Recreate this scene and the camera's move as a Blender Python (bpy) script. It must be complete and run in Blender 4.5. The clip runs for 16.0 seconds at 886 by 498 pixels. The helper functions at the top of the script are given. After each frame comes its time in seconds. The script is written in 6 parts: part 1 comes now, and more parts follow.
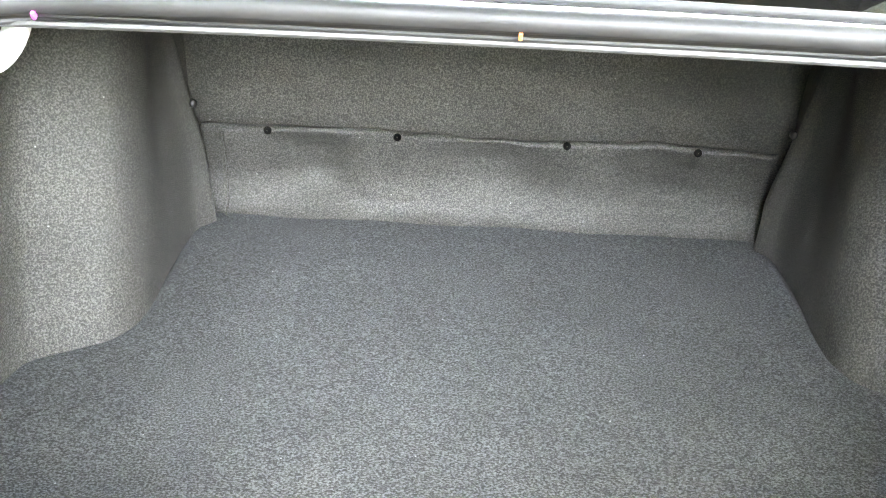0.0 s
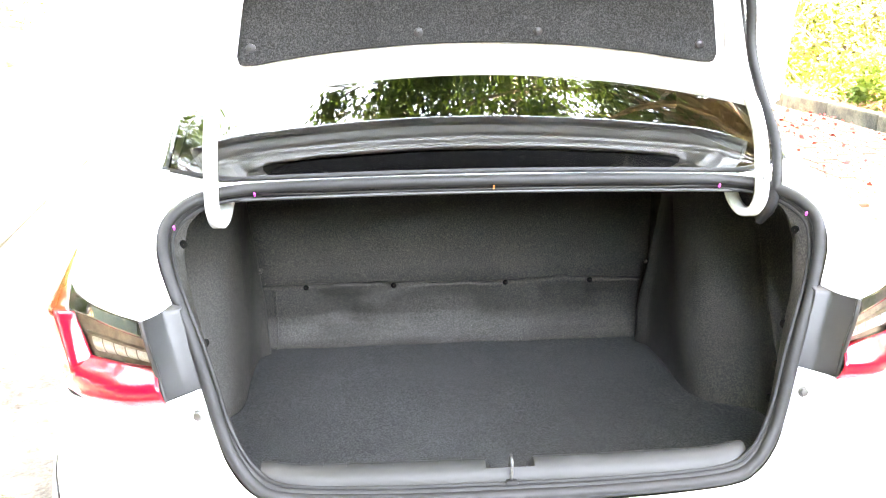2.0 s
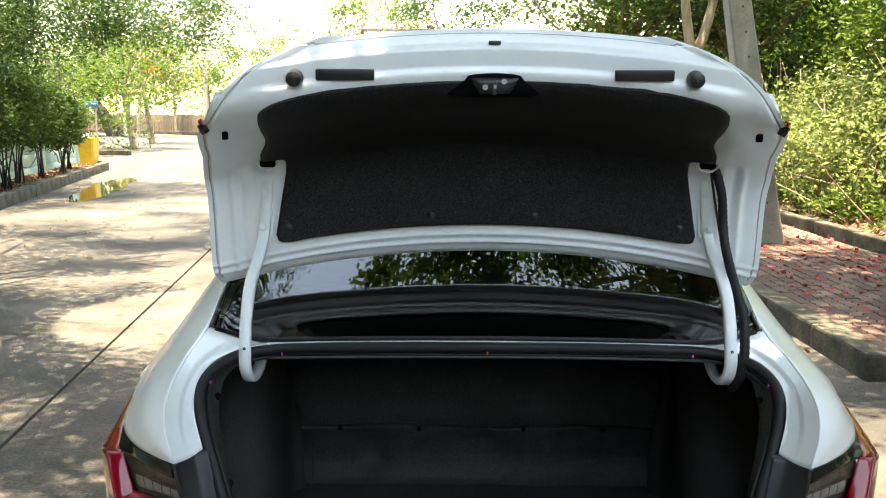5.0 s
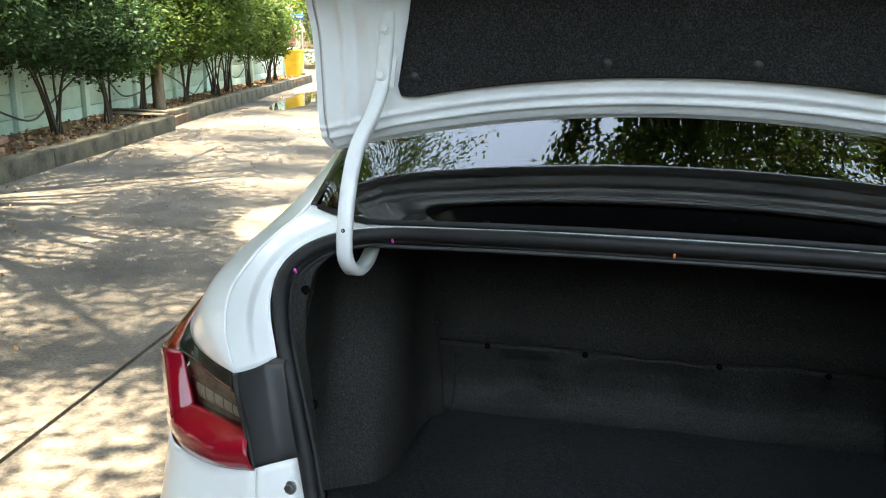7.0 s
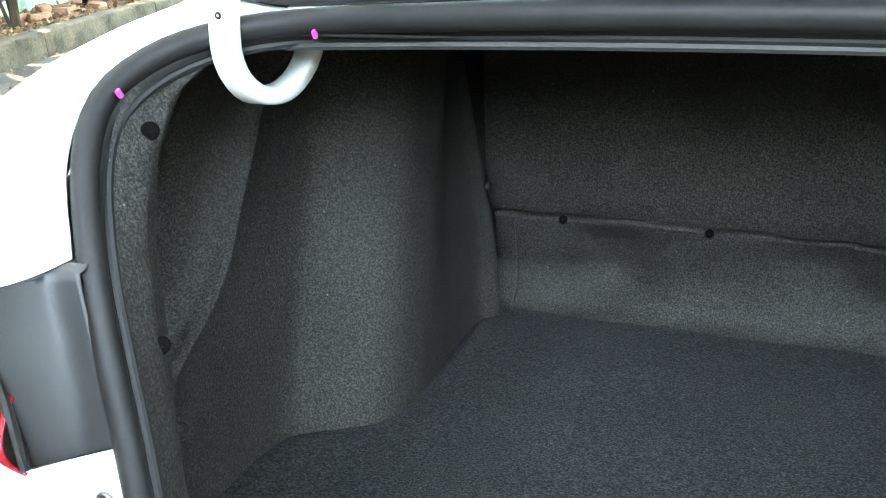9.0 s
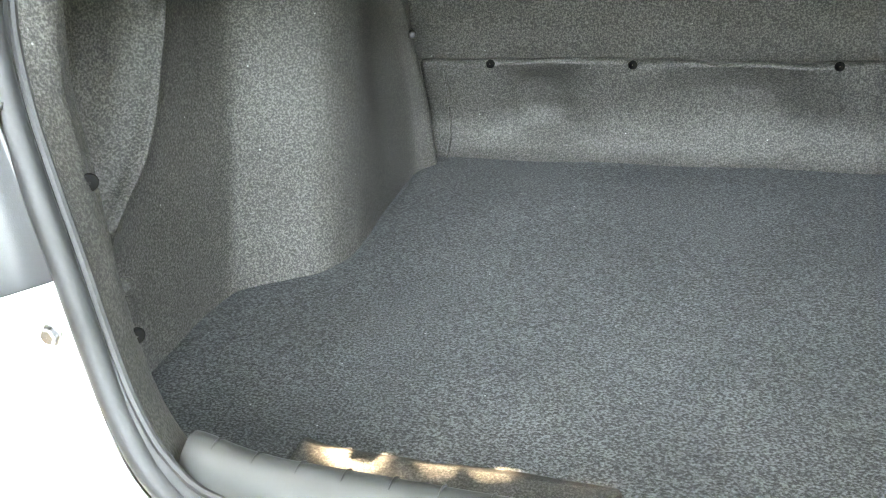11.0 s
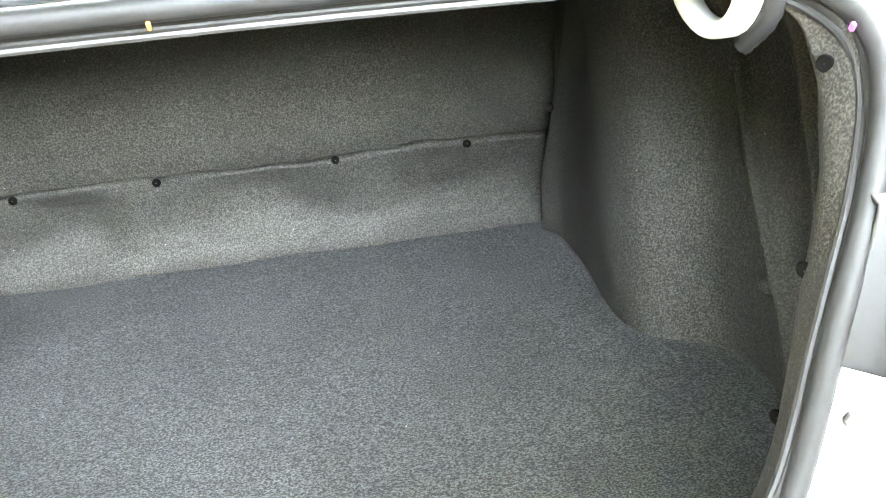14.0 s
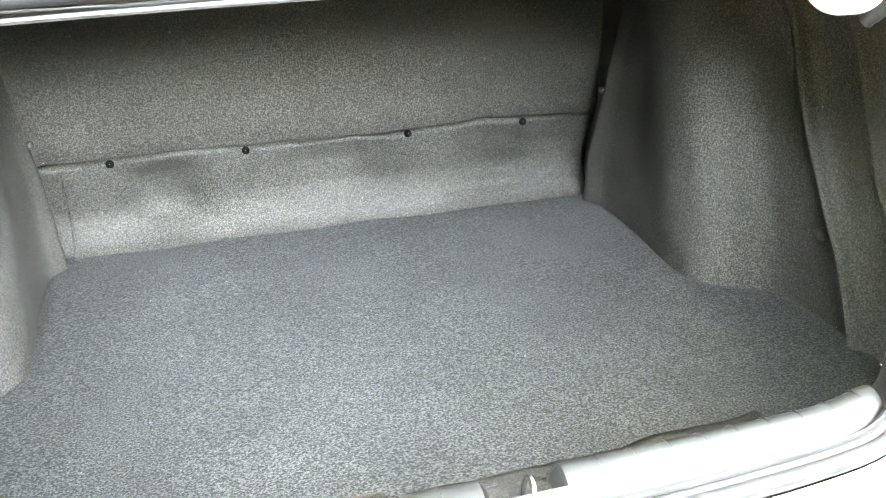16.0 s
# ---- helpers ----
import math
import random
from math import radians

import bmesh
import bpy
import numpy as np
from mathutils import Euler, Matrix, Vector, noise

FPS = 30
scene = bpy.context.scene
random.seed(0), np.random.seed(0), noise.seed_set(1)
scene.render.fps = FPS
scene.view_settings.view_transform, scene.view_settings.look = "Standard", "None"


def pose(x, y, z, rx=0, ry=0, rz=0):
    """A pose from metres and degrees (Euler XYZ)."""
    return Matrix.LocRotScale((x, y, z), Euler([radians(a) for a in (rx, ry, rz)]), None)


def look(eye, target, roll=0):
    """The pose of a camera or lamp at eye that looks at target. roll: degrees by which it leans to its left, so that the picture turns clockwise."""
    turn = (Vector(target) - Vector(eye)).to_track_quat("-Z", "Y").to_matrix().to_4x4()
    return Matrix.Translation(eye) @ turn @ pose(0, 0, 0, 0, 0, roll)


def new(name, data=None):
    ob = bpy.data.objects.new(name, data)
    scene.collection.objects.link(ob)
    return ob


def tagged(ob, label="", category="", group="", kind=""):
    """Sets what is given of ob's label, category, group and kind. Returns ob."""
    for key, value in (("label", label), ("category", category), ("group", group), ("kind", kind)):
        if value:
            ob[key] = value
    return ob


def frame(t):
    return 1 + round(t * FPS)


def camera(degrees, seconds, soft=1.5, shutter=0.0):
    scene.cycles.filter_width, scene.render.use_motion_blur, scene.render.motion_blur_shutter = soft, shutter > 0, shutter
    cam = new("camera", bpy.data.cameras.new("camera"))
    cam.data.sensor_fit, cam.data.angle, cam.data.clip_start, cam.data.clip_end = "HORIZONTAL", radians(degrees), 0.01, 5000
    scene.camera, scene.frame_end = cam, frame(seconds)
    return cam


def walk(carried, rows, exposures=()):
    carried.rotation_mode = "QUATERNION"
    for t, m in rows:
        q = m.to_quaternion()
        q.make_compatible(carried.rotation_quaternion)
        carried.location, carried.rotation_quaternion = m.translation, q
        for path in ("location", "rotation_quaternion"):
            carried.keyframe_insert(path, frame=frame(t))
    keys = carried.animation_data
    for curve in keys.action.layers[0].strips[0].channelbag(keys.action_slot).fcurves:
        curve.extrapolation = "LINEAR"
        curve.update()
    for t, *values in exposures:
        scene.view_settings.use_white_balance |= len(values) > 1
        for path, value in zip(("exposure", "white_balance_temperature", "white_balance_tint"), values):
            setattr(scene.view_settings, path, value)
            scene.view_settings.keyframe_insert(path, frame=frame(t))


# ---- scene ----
cam = camera(52.9, 16.0, soft=1.15)
PATH = [
    (0, (-0.044, -0.442, 1.409), (-0.082, 1.266, 0.37), 2.5),
    (0.5, (-0.079, -0.629, 1.412), (-0.077, 1.138, 0.476), 1.1),
    (1, (-0.113, -0.846, 1.435), (-0.064, 0.978, 0.617), 0.3),
    (1.5, (-0.152, -1.105, 1.478), (-0.04, 0.767, 0.783), -0.1),
    (2, (-0.237, -1.314, 1.528), (-0.077, 0.598, 0.962), -0.1),
    (2.5, (-0.328, -1.469, 1.574), (-0.128, 0.468, 1.12), 0.0),
    (3, (-0.353, -1.571, 1.621), (-0.131, 0.383, 1.258), 0.0),
    (3.5, (-0.344, -1.617, 1.651), (-0.134, 0.35, 1.353), 0.3),
    (3.7, (-0.336, -1.616, 1.656), (-0.138, 0.354, 1.373), 0.3),
    (5.8, (0.082, -1.511, 1.683), (-0.113, 0.451, 1.347), 0.8),
    (6, (0.097, -1.497, 1.667), (-0.139, 0.458, 1.318), 1.0),
    (6.5, (0.044, -1.309, 1.567), (-0.295, 0.622, 1.171), 1.0),
    (7, (-0.042, -1.024, 1.487), (-0.487, 0.868, 1.015), 0.6),
    (7.5, (-0.055, -0.736, 1.402), (-0.607, 1.106, 0.85), -0.0),
    (8, (-0.04, -0.529, 1.351), (-0.677, 1.26, 0.725), -0.8),
    (8.5, (-0.039, -0.399, 1.3), (-0.729, 1.342, 0.597), -1.5),
    (9, (-0.059, -0.318, 1.267), (-0.768, 1.387, 0.5), -2.6),
    (9.2, (-0.067, -0.301, 1.26), (-0.772, 1.394, 0.465), -3.0),
    (11.3, (0.013, -0.367, 1.219), (-0.538, 1.229, 0.148), -7.8),
    (11.5, (0.039, -0.369, 1.255), (-0.487, 1.21, 0.146), -9.0),
    (12, (0.097, -0.395, 1.266), (-0.326, 1.215, 0.158), -7.9),
    (12.5, (0.153, -0.409, 1.288), (-0.144, 1.239, 0.194), -7.3),
    (13, (0.215, -0.424, 1.303), (0.08, 1.268, 0.245), -6.1),
    (13.5, (0.218, -0.425, 1.321), (0.269, 1.3, 0.311), -5.0),
    (14, (0.126, -0.426, 1.333), (0.365, 1.315, 0.378), -4.3),
    (14.5, (-0.019, -0.448, 1.339), (0.389, 1.292, 0.44), -3.2),
    (15, (-0.16, -0.47, 1.335), (0.363, 1.261, 0.479), -2.2),
    (15.5, (-0.241, -0.508, 1.341), (0.306, 1.213, 0.481), -1.1),
    (16, (-0.273, -0.537, 1.335), (0.234, 1.159, 0.405), -0.0),
]
EXPOSURES = [(0, 7.95, 12300, 16), (1, 8.0, 12100, 17), (1.5, 7.65, 11700, 19), (2, 6.95, 11100, 20), (2.5, 6.2, 10700, 21), (3, 4.75, 10700, 21), (3.5, 3.65, 10300, 17), (5.8, 3.2, 9500, 10), (7, 3.65, 9500, 10), (8, 3.85, 9500, 9), (8.5, 4.5, 9700, 9), (9, 5.8, 9800, 8), (9.2, 6.15, 10200, 8), (11.3, 7.4, 11700, 11), (12.5, 7.55, 11850, 11), (13.5, 7.8, 12000, 12), (15, 8.25, 12100, 13), (16, 8.35, 12100, 13)]
walk(cam, [(t, look(eye, target, roll)) for t, eye, target, roll in PATH], EXPOSURES)

# ---- light ----
SUN_ELEVATION, SUN_TURN = 82.0, 180.0
world = bpy.data.worlds.new("sky")
scene.world = world
world.use_nodes = True
wn = world.node_tree
sky = wn.nodes.new("ShaderNodeTexSky")
sky.sky_type = "NISHITA"
sky.sun_disc = False
sky.sun_elevation = radians(SUN_ELEVATION)
sky.sun_rotation = radians(SUN_TURN)
sky.air_density, sky.dust_density = 1.2, 0.8
wn.links.new(sky.outputs[0], wn.nodes["Background"].inputs[0])
wn.nodes["Background"].inputs[1].default_value = 0.15
sun = new("sun", bpy.data.lights.new("sun", "SUN"))
sun.data.energy, sun.data.angle, sun.data.color = 4.3, radians(0.53), (1.0, 0.97, 0.93)
sun.matrix_world = look((0, -0.12, 1), (0, 0, 0))


# ---- materials ----
def nodes_of(name):
    m = bpy.data.materials.new(name)
    m.use_nodes = True
    nt = m.node_tree
    return m, nt, nt.nodes["Principled BSDF"]


def noise_node(nt, scale, detail=3.0, rough=0.55, stretch=None):
    co = nt.nodes.new("ShaderNodeTexCoord")
    tex = nt.nodes.new("ShaderNodeTexNoise")
    tex.inputs["Scale"].default_value = scale
    tex.inputs["Detail"].default_value = detail
    tex.inputs["Roughness"].default_value = rough
    if stretch:
        mp = nt.nodes.new("ShaderNodeMapping")
        mp.inputs["Scale"].default_value = stretch
        nt.links.new(co.outputs["Object"], mp.inputs[0])
        nt.links.new(mp.outputs[0], tex.inputs[0])
    else:
        nt.links.new(co.outputs["Object"], tex.inputs[0])
    return tex


def ramp(nt, src, stops):
    r = nt.nodes.new("ShaderNodeValToRGB")
    el = r.color_ramp.elements
    while len(el) < len(stops):
        el.new(0.5)
    for e, (p, c) in zip(el, stops):
        e.position, e.color = p, (*c, 1)
    nt.links.new(src, r.inputs[0])
    return r.outputs[0]


def mix(nt, a, b, fac, mode="MIX"):
    m = nt.nodes.new("ShaderNodeMix")
    m.data_type, m.blend_type = "RGBA", mode
    for s, v in ((m.inputs[0], fac), (m.inputs[6], a), (m.inputs[7], b)):
        if isinstance(v, (int, float)):
            s.default_value = v
        elif isinstance(v, tuple):
            s.default_value = (*v, 1)
        else:
            nt.links.new(v, s)
    return m.outputs[2]


def bump(nt, bsdf, height, strength, distance):
    b = nt.nodes.new("ShaderNodeBump")
    b.inputs["Strength"].default_value = strength
    b.inputs["Distance"].default_value = distance
    nt.links.new(height, b.inputs["Height"])
    nt.links.new(b.outputs[0], bsdf.inputs["Normal"])


def surface(name, dark, light, scale=8.0, fine=120.0, rough=0.6, relief=0.3, depth=0.002, metal=0.0, coat=0.0, spec=0.5, stretch=None, patchy=0.35):
    """A surface with broad stains and fine grain."""
    m, nt, b = nodes_of(name)
    big, small = noise_node(nt, scale, 4, 0.6, stretch), noise_node(nt, fine, 3, 0.6, stretch)
    col = ramp(nt, big.outputs[0], [(0.35, dark), (0.68, light)])
    grain = ramp(nt, small.outputs[0], [(0.3, (0.55, 0.55, 0.55)), (0.7, (1.3, 1.3, 1.3))])
    nt.links.new(mix(nt, col, grain, patchy, "MULTIPLY"), b.inputs["Base Color"])
    b.inputs["Roughness"].default_value = rough
    b.inputs["Metallic"].default_value = metal
    b.inputs["Coat Weight"].default_value = coat
    b.inputs["Coat Roughness"].default_value = 0.04
    b.inputs["Specular IOR Level"].default_value = spec
    if relief:
        bump(nt, b, small.outputs[0], relief, depth)
    return m


def felt(name, dark, light, lint, fibre=420.0, relief=0.5, weave=None, gloss=0.15):
    """Needle-felt carpet: mottled fibre with pale lint and soft worn patches."""
    m, nt, b = nodes_of(name)
    co = nt.nodes.new("ShaderNodeTexCoord")
    fib = noise_node(nt, fibre, 2, 0.7, weave)
    mid = noise_node(nt, fibre * 0.38, 3, 0.7, weave)
    big = noise_node(nt, 7.0, 3, 0.55)
    col = ramp(nt, fib.outputs[0], [(0.40, dark), (0.51, tuple((a + c) / 2.5 for a, c in zip(dark, light))), (0.62, light)])
    tone = ramp(nt, mid.outputs[0], [(0.3, (0.79, 0.79, 0.79)), (0.7, (1.21, 1.21, 1.21))])
    wear = ramp(nt, big.outputs[0], [(0.3, (0.86, 0.86, 0.86)), (0.7, (1.14, 1.14, 1.14))])
    col = mix(nt, mix(nt, col, tone, 1.0, "MULTIPLY"), wear, 1.0, "MULTIPLY")
    spot = nt.nodes.new("ShaderNodeTexVoronoi")
    spot.inputs["Scale"].default_value = 26.0
    nt.links.new(co.outputs["Object"], spot.inputs[0])
    speck = ramp(nt, spot.outputs["Distance"], [(0.0, (1, 1, 1)), (0.045, (0, 0, 0))])
    col = mix(nt, col, lint, mix(nt, (0.0, 0.0, 0.0), speck, 0.35))
    nt.links.new(col, b.inputs["Base Color"])
    b.inputs["Roughness"].default_value = 0.62
    b.inputs["Specular IOR Level"].default_value = gloss
    bump(nt, b, fib.outputs[0], relief, 0.0015)
    return m


def leafy(name, dark, light, through_col, thin=0.35):
    """Leaves that vary from one to the next and let some light through."""
    m, nt, b = nodes_of(name)
    geo = nt.nodes.new("ShaderNodeNewGeometry")
    col = ramp(nt, geo.outputs["Random Per Island"], [(0.0, dark), (1.0, light)])
    b.inputs["Roughness"].default_value = 0.62
    b.inputs["Specular IOR Level"].default_value = 0.25
    nt.links.new(col, b.inputs["Base Color"])
    tr = nt.nodes.new("ShaderNodeBsdfTranslucent")
    nt.links.new(mix(nt, col, through_col, 0.6), tr.inputs[0])
    ms = nt.nodes.new("ShaderNodeMixShader")
    ms.inputs[0].default_value = thin
    nt.links.new(b.outputs[0], ms.inputs[1])
    nt.links.new(tr.outputs[0], ms.inputs[2])
    nt.links.new(ms.outputs[0], nt.nodes["Material Output"].inputs[0])
    return m


def pane(name, tint, rough=0.0, ior=1.5):
    """Thin tinted glass."""
    m, nt, b = nodes_of(name)
    clear = nt.nodes.new("ShaderNodeBsdfTransparent")
    clear.inputs[0].default_value = (*tint, 1)
    gloss = nt.nodes.new("ShaderNodeBsdfGlossy")
    gloss.inputs["Roughness"].default_value = rough
    fr = nt.nodes.new("ShaderNodeFresnel")
    fr.inputs[0].default_value = ior
    ms = nt.nodes.new("ShaderNodeMixShader")
    nt.links.new(fr.outputs[0], ms.inputs[0])
    nt.links.new(clear.outputs[0], ms.inputs[1])
    nt.links.new(gloss.outputs[0], ms.inputs[2])
    nt.links.new(ms.outputs[0], nt.nodes["Material Output"].inputs[0])
    return m


PAINT = surface("white pearl paint", (0.74, 0.76, 0.75), (0.80, 0.82, 0.81), 5, 900, 0.32, 0.03, 0.0003, 0, 0.8, patchy=0.04)
PAINT_DULL = surface("white undercoat paint", (0.72, 0.74, 0.72), (0.79, 0.81, 0.79), 9, 700, 0.42, 0.05, 0.0004, 0, 0.35, patchy=0.06)
CARPET = felt("blue-grey floor carpet", (0.0100, 0.0104, 0.0105), (0.069, 0.0718, 0.0723), (0.75, 0.75, 0.72), 360, 0.65, (0.78, 1.12, 1), 0.2)
FELT = felt("grey trim felt", (0.0088, 0.0084, 0.0077), (0.054, 0.0512, 0.0466), (0.65, 0.65, 0.62), 350, 0.7, None, 0.3)
FELT_DARK = felt("black lid felt", (0.0075, 0.0076, 0.0078), (0.034, 0.0338, 0.0338), (0.3, 0.3, 0.3), 330, 0.5)
RUBBER = surface("black weatherstrip rubber", (0.009, 0.0092, 0.0096), (0.015, 0.0152, 0.016), 12, 300, 0.55, 0.1, 0.0004, spec=0.3)
RUBBER_BAND = surface("grained rubber band", (0.0095, 0.0097, 0.0100), (0.016, 0.0162, 0.0168), 12, 260, 0.6, 0.3, 0.0006, spec=0.3, stretch=(3, 1, 0.6))
PLASTIC = surface("charcoal moulded plastic", (0.012, 0.013, 0.0145), (0.020, 0.021, 0.023), 10, 900, 0.42, 0.3, 0.0004)
SILL_GREY = surface("grey grained sill plastic", (0.0125, 0.0131, 0.0129), (0.0188, 0.0194, 0.0191), 7, 1100, 0.5, 0.35, 0.0004, spec=0.35)
BLACK = surface("black plastic", (0.010, 0.010, 0.011), (0.018, 0.018, 0.019), 14, 600, 0.4, 0.1, 0.0003)
GLOSS_BLACK = surface("glossy black plastic", (0.006, 0.006, 0.007), (0.010, 0.010, 0.011), 14, 600, 0.12, 0.0, 0.0003, 0, 0.6)
SHELF = surface("black parcel shelf", (0.008, 0.009, 0.009), (0.014, 0.015, 0.015), 8, 700, 0.55, 0.2, 0.0005)
STEEL = surface("zinc-plated steel", (0.20, 0.20, 0.19), (0.30, 0.30, 0.28), 30, 500, 0.35, 0.1, 0.0002, 1.0)
RED_LENS = surface("red lamp lens", (0.26, 0.003, 0.014), (0.36, 0.005, 0.016), 6, 300, 0.12, 0.0, 0.0003, 0, 0.4, spec=0.35, patchy=0.1)
RED_DEEP = surface("deep red lamp lens", (0.20, 0.003, 0.008), (0.28, 0.005, 0.012), 6, 300, 0.12, 0.0, 0.0003, 0, 1.0, patchy=0.1)
SMOKED = pane("smoked lamp lens", (0.88, 0.85, 0.81), ior=1.35)
REFLECTOR = surface("ribbed lamp reflector", (0.15, 0.128, 0.112), (0.30, 0.265, 0.235), 40, 300, 0.35, 0.2, 0.001, 0.6)
GLASS = pane("dark tinted rear glass", (0.20, 0.22, 0.215), ior=1.75)
GLASS_SIDE = pane("black tinted side glass", (0.05, 0.055, 0.055))
# The black plastic again, with shade put into its colour.
HOLE = surface("black plastic darkened as shade", (0.003, 0.003, 0.003), (0.006, 0.006, 0.006), 30, 300, 0.8, 0.0, 0.0003, spec=0.02)
MIRROR_DARK = surface("dark mirror glass", (0.05, 0.05, 0.05), (0.06, 0.06, 0.06), 10, 300, 0.05, 0.0, 0.0003, 1.0)
DARK_STEEL = surface("dull zinc bolt", (0.13, 0.13, 0.13), (0.20, 0.20, 0.20), 30, 500, 0.4, 0.1, 0.0002, 1.0)
LAMP_CELL = surface("silvered lamp cell", (0.55, 0.55, 0.54), (0.75, 0.75, 0.74), 120, 500, 0.35, 0.1, 0.0003, 0.4)
# Grey that stands for the shadow in the lid's hem groove.
HEM_SHADE = surface("grey hem shade", (0.26, 0.255, 0.24), (0.38, 0.375, 0.355), 20, 300, 0.6, 0.3, 0.001)
AMBER = surface("amber lamp lens", (0.24, 0.022, 0.010), (0.32, 0.038, 0.014), 6, 300, 0.14, 0.0, 0.0003, 0, 0.8, patchy=0.1)
FLANGE = surface("primed grey flange", (0.022, 0.022, 0.021), (0.035, 0.035, 0.034), 20, 300, 0.5, 0.1, 0.0004)
MAGENTA = surface("magenta paint mark", (0.75, 0.05, 0.45), (0.85, 0.08, 0.5), 40, 300, 0.6, 0, 0)
ORANGE = surface("orange paint mark", (0.80, 0.18, 0.04), (0.9, 0.25, 0.06), 40, 300, 0.6, 0, 0)
TYRE = surface("tyre rubber", (0.018, 0.018, 0.018), (0.03, 0.03, 0.03), 10, 200, 0.8, 0.3, 0.001)
CONCRETE = surface("weathered road concrete", (0.034, 0.031, 0.0255), (0.112, 0.102, 0.086), 1.1, 55, 0.9, 1.0, 0.010, patchy=1.0)
KERB = surface("mossy kerb concrete", (0.016, 0.017, 0.010), (0.105, 0.096, 0.066), 3.2, 45, 0.92, 0.8, 0.006, patchy=0.8)
POLE = surface("pole concrete", (0.20, 0.19, 0.165), (0.34, 0.325, 0.285), 2.0, 80, 0.9, 0.5, 0.003, patchy=0.5)
SOIL = surface("leaf-strewn soil", (0.05, 0.028, 0.018), (0.15, 0.085, 0.05), 3.0, 28, 0.95, 1.0, 0.02, patchy=0.8)
EARTH = surface("dry earth and grass", (0.07, 0.062, 0.035), (0.20, 0.165, 0.10), 0.5, 12, 0.95, 0.8, 0.02, patchy=0.7)
BARK = surface("grey-brown bark", (0.10, 0.075, 0.05), (0.24, 0.185, 0.125), 3.0, 40, 0.9, 0.9, 0.01, stretch=(3, 3, 0.6), patchy=0.7)
BARK_DARK = surface("dark stem bark", (0.022, 0.016, 0.011), (0.065, 0.047, 0.033), 5.0, 50, 0.9, 0.8, 0.006, stretch=(3, 3, 0.6), patchy=0.6)
BARK_PALE = surface("pale tan bark", (0.19, 0.14, 0.095), (0.36, 0.285, 0.20), 3.0, 40, 0.9, 0.8, 0.008, stretch=(3, 3, 0.6), patchy=0.6)
MINT = surface("mint green wall paint", (0.30, 0.46, 0.40), (0.44, 0.60, 0.52), 1.6, 50, 0.8, 0.3, 0.002, patchy=0.25)
RUST = surface("dull red fence paint", (0.15, 0.045, 0.03), (0.26, 0.085, 0.055), 4, 60, 0.7, 0.4, 0.002)
YELLOW = surface("yellow bin plastic", (0.55, 0.36, 0.025), (0.68, 0.46, 0.04), 5, 200, 0.5, 0.1, 0.001)
BLUE = surface("blue sign enamel", (0.02, 0.13, 0.34), (0.03, 0.18, 0.42), 6, 200, 0.4, 0, 0)
WHITE = surface("white enamel", (0.65, 0.65, 0.63), (0.78, 0.78, 0.76), 6, 200, 0.5, 0, 0)
BRICK_WALL = surface("old brick masonry", (0.20, 0.10, 0.065), (0.36, 0.20, 0.135), 4, 40, 0.9, 0.6, 0.006)
WOOD = surface("weathered fence wood", (0.10, 0.07, 0.05), (0.22, 0.155, 0.11), 3, 50, 0.85, 0.5, 0.004, stretch=(4, 4, 0.5))
PETAL = surface("fallen red petals", (0.40, 0.02, 0.02), (0.55, 0.05, 0.04), 30, 60, 0.7, 0, 0)
LITTER = leafy("dry leaf litter", (0.10, 0.05, 0.025), (0.34, 0.21, 0.11), (0.3, 0.18, 0.08), 0.15)
LEAF_DARK = leafy("dark green leaves", (0.010, 0.030, 0.008), (0.046, 0.098, 0.026), (0.11, 0.21, 0.035), 0.22)
LEAF_BLUE = leafy("bluish hedge leaves", (0.008, 0.028, 0.013), (0.038, 0.092, 0.035), (0.09, 0.19, 0.045), 0.22)
LEAF_LIGHT = leafy("bright green leaves", (0.022, 0.058, 0.010), (0.095, 0.155, 0.030), (0.20, 0.29, 0.045), 0.36)
LEAF_MID = leafy("fresh green leaves", (0.016, 0.046, 0.010), (0.070, 0.128, 0.028), (0.15, 0.25, 0.04), 0.28)
LEAF_YELLOW = leafy("yellow-green leaves", (0.05, 0.085, 0.022), (0.20, 0.25, 0.085), (0.36, 0.43, 0.15), 0.42)
BLOSSOM = leafy("orange-red blossom", (0.45, 0.05, 0.02), (0.65, 0.16, 0.04), (0.7, 0.2, 0.05), 0.4)


def paver_material():
    m, nt, b = nodes_of("worn red paver")
    info = nt.nodes.new("ShaderNodeObjectInfo")
    geo = nt.nodes.new("ShaderNodeNewGeometry")
    add = nt.nodes.new("ShaderNodeMath")
    add.operation = "ADD"
    nt.links.new(info.outputs["Random"], add.inputs[0])
    nt.links.new(geo.outputs["Random Per Island"], add.inputs[1])
    half = nt.nodes.new("ShaderNodeMath")
    half.operation = "FRACT"
    nt.links.new(add.outputs[0], half.inputs[0])
    tone = ramp(nt, half.outputs[0], [(0.0, (0.095, 0.052, 0.040)), (0.6, (0.145, 0.083, 0.064)), (1.0, (0.20, 0.128, 0.104))])
    dirt = noise_node(nt, 9, 4, 0.65)
    col = mix(nt, tone, ramp(nt, dirt.outputs[0], [(0.3, (0.55, 0.53, 0.48)), (0.7, (1.15, 1.12, 1.08))]), 0.8, "MULTIPLY")
    nt.links.new(col, b.inputs["Base Color"])
    b.inputs["Roughness"].default_value = 0.92
    g = noise_node(nt, 130, 3)
    bump(nt, b, g.outputs[0], 0.5, 0.003)
    return m


PAVER = paver_material()


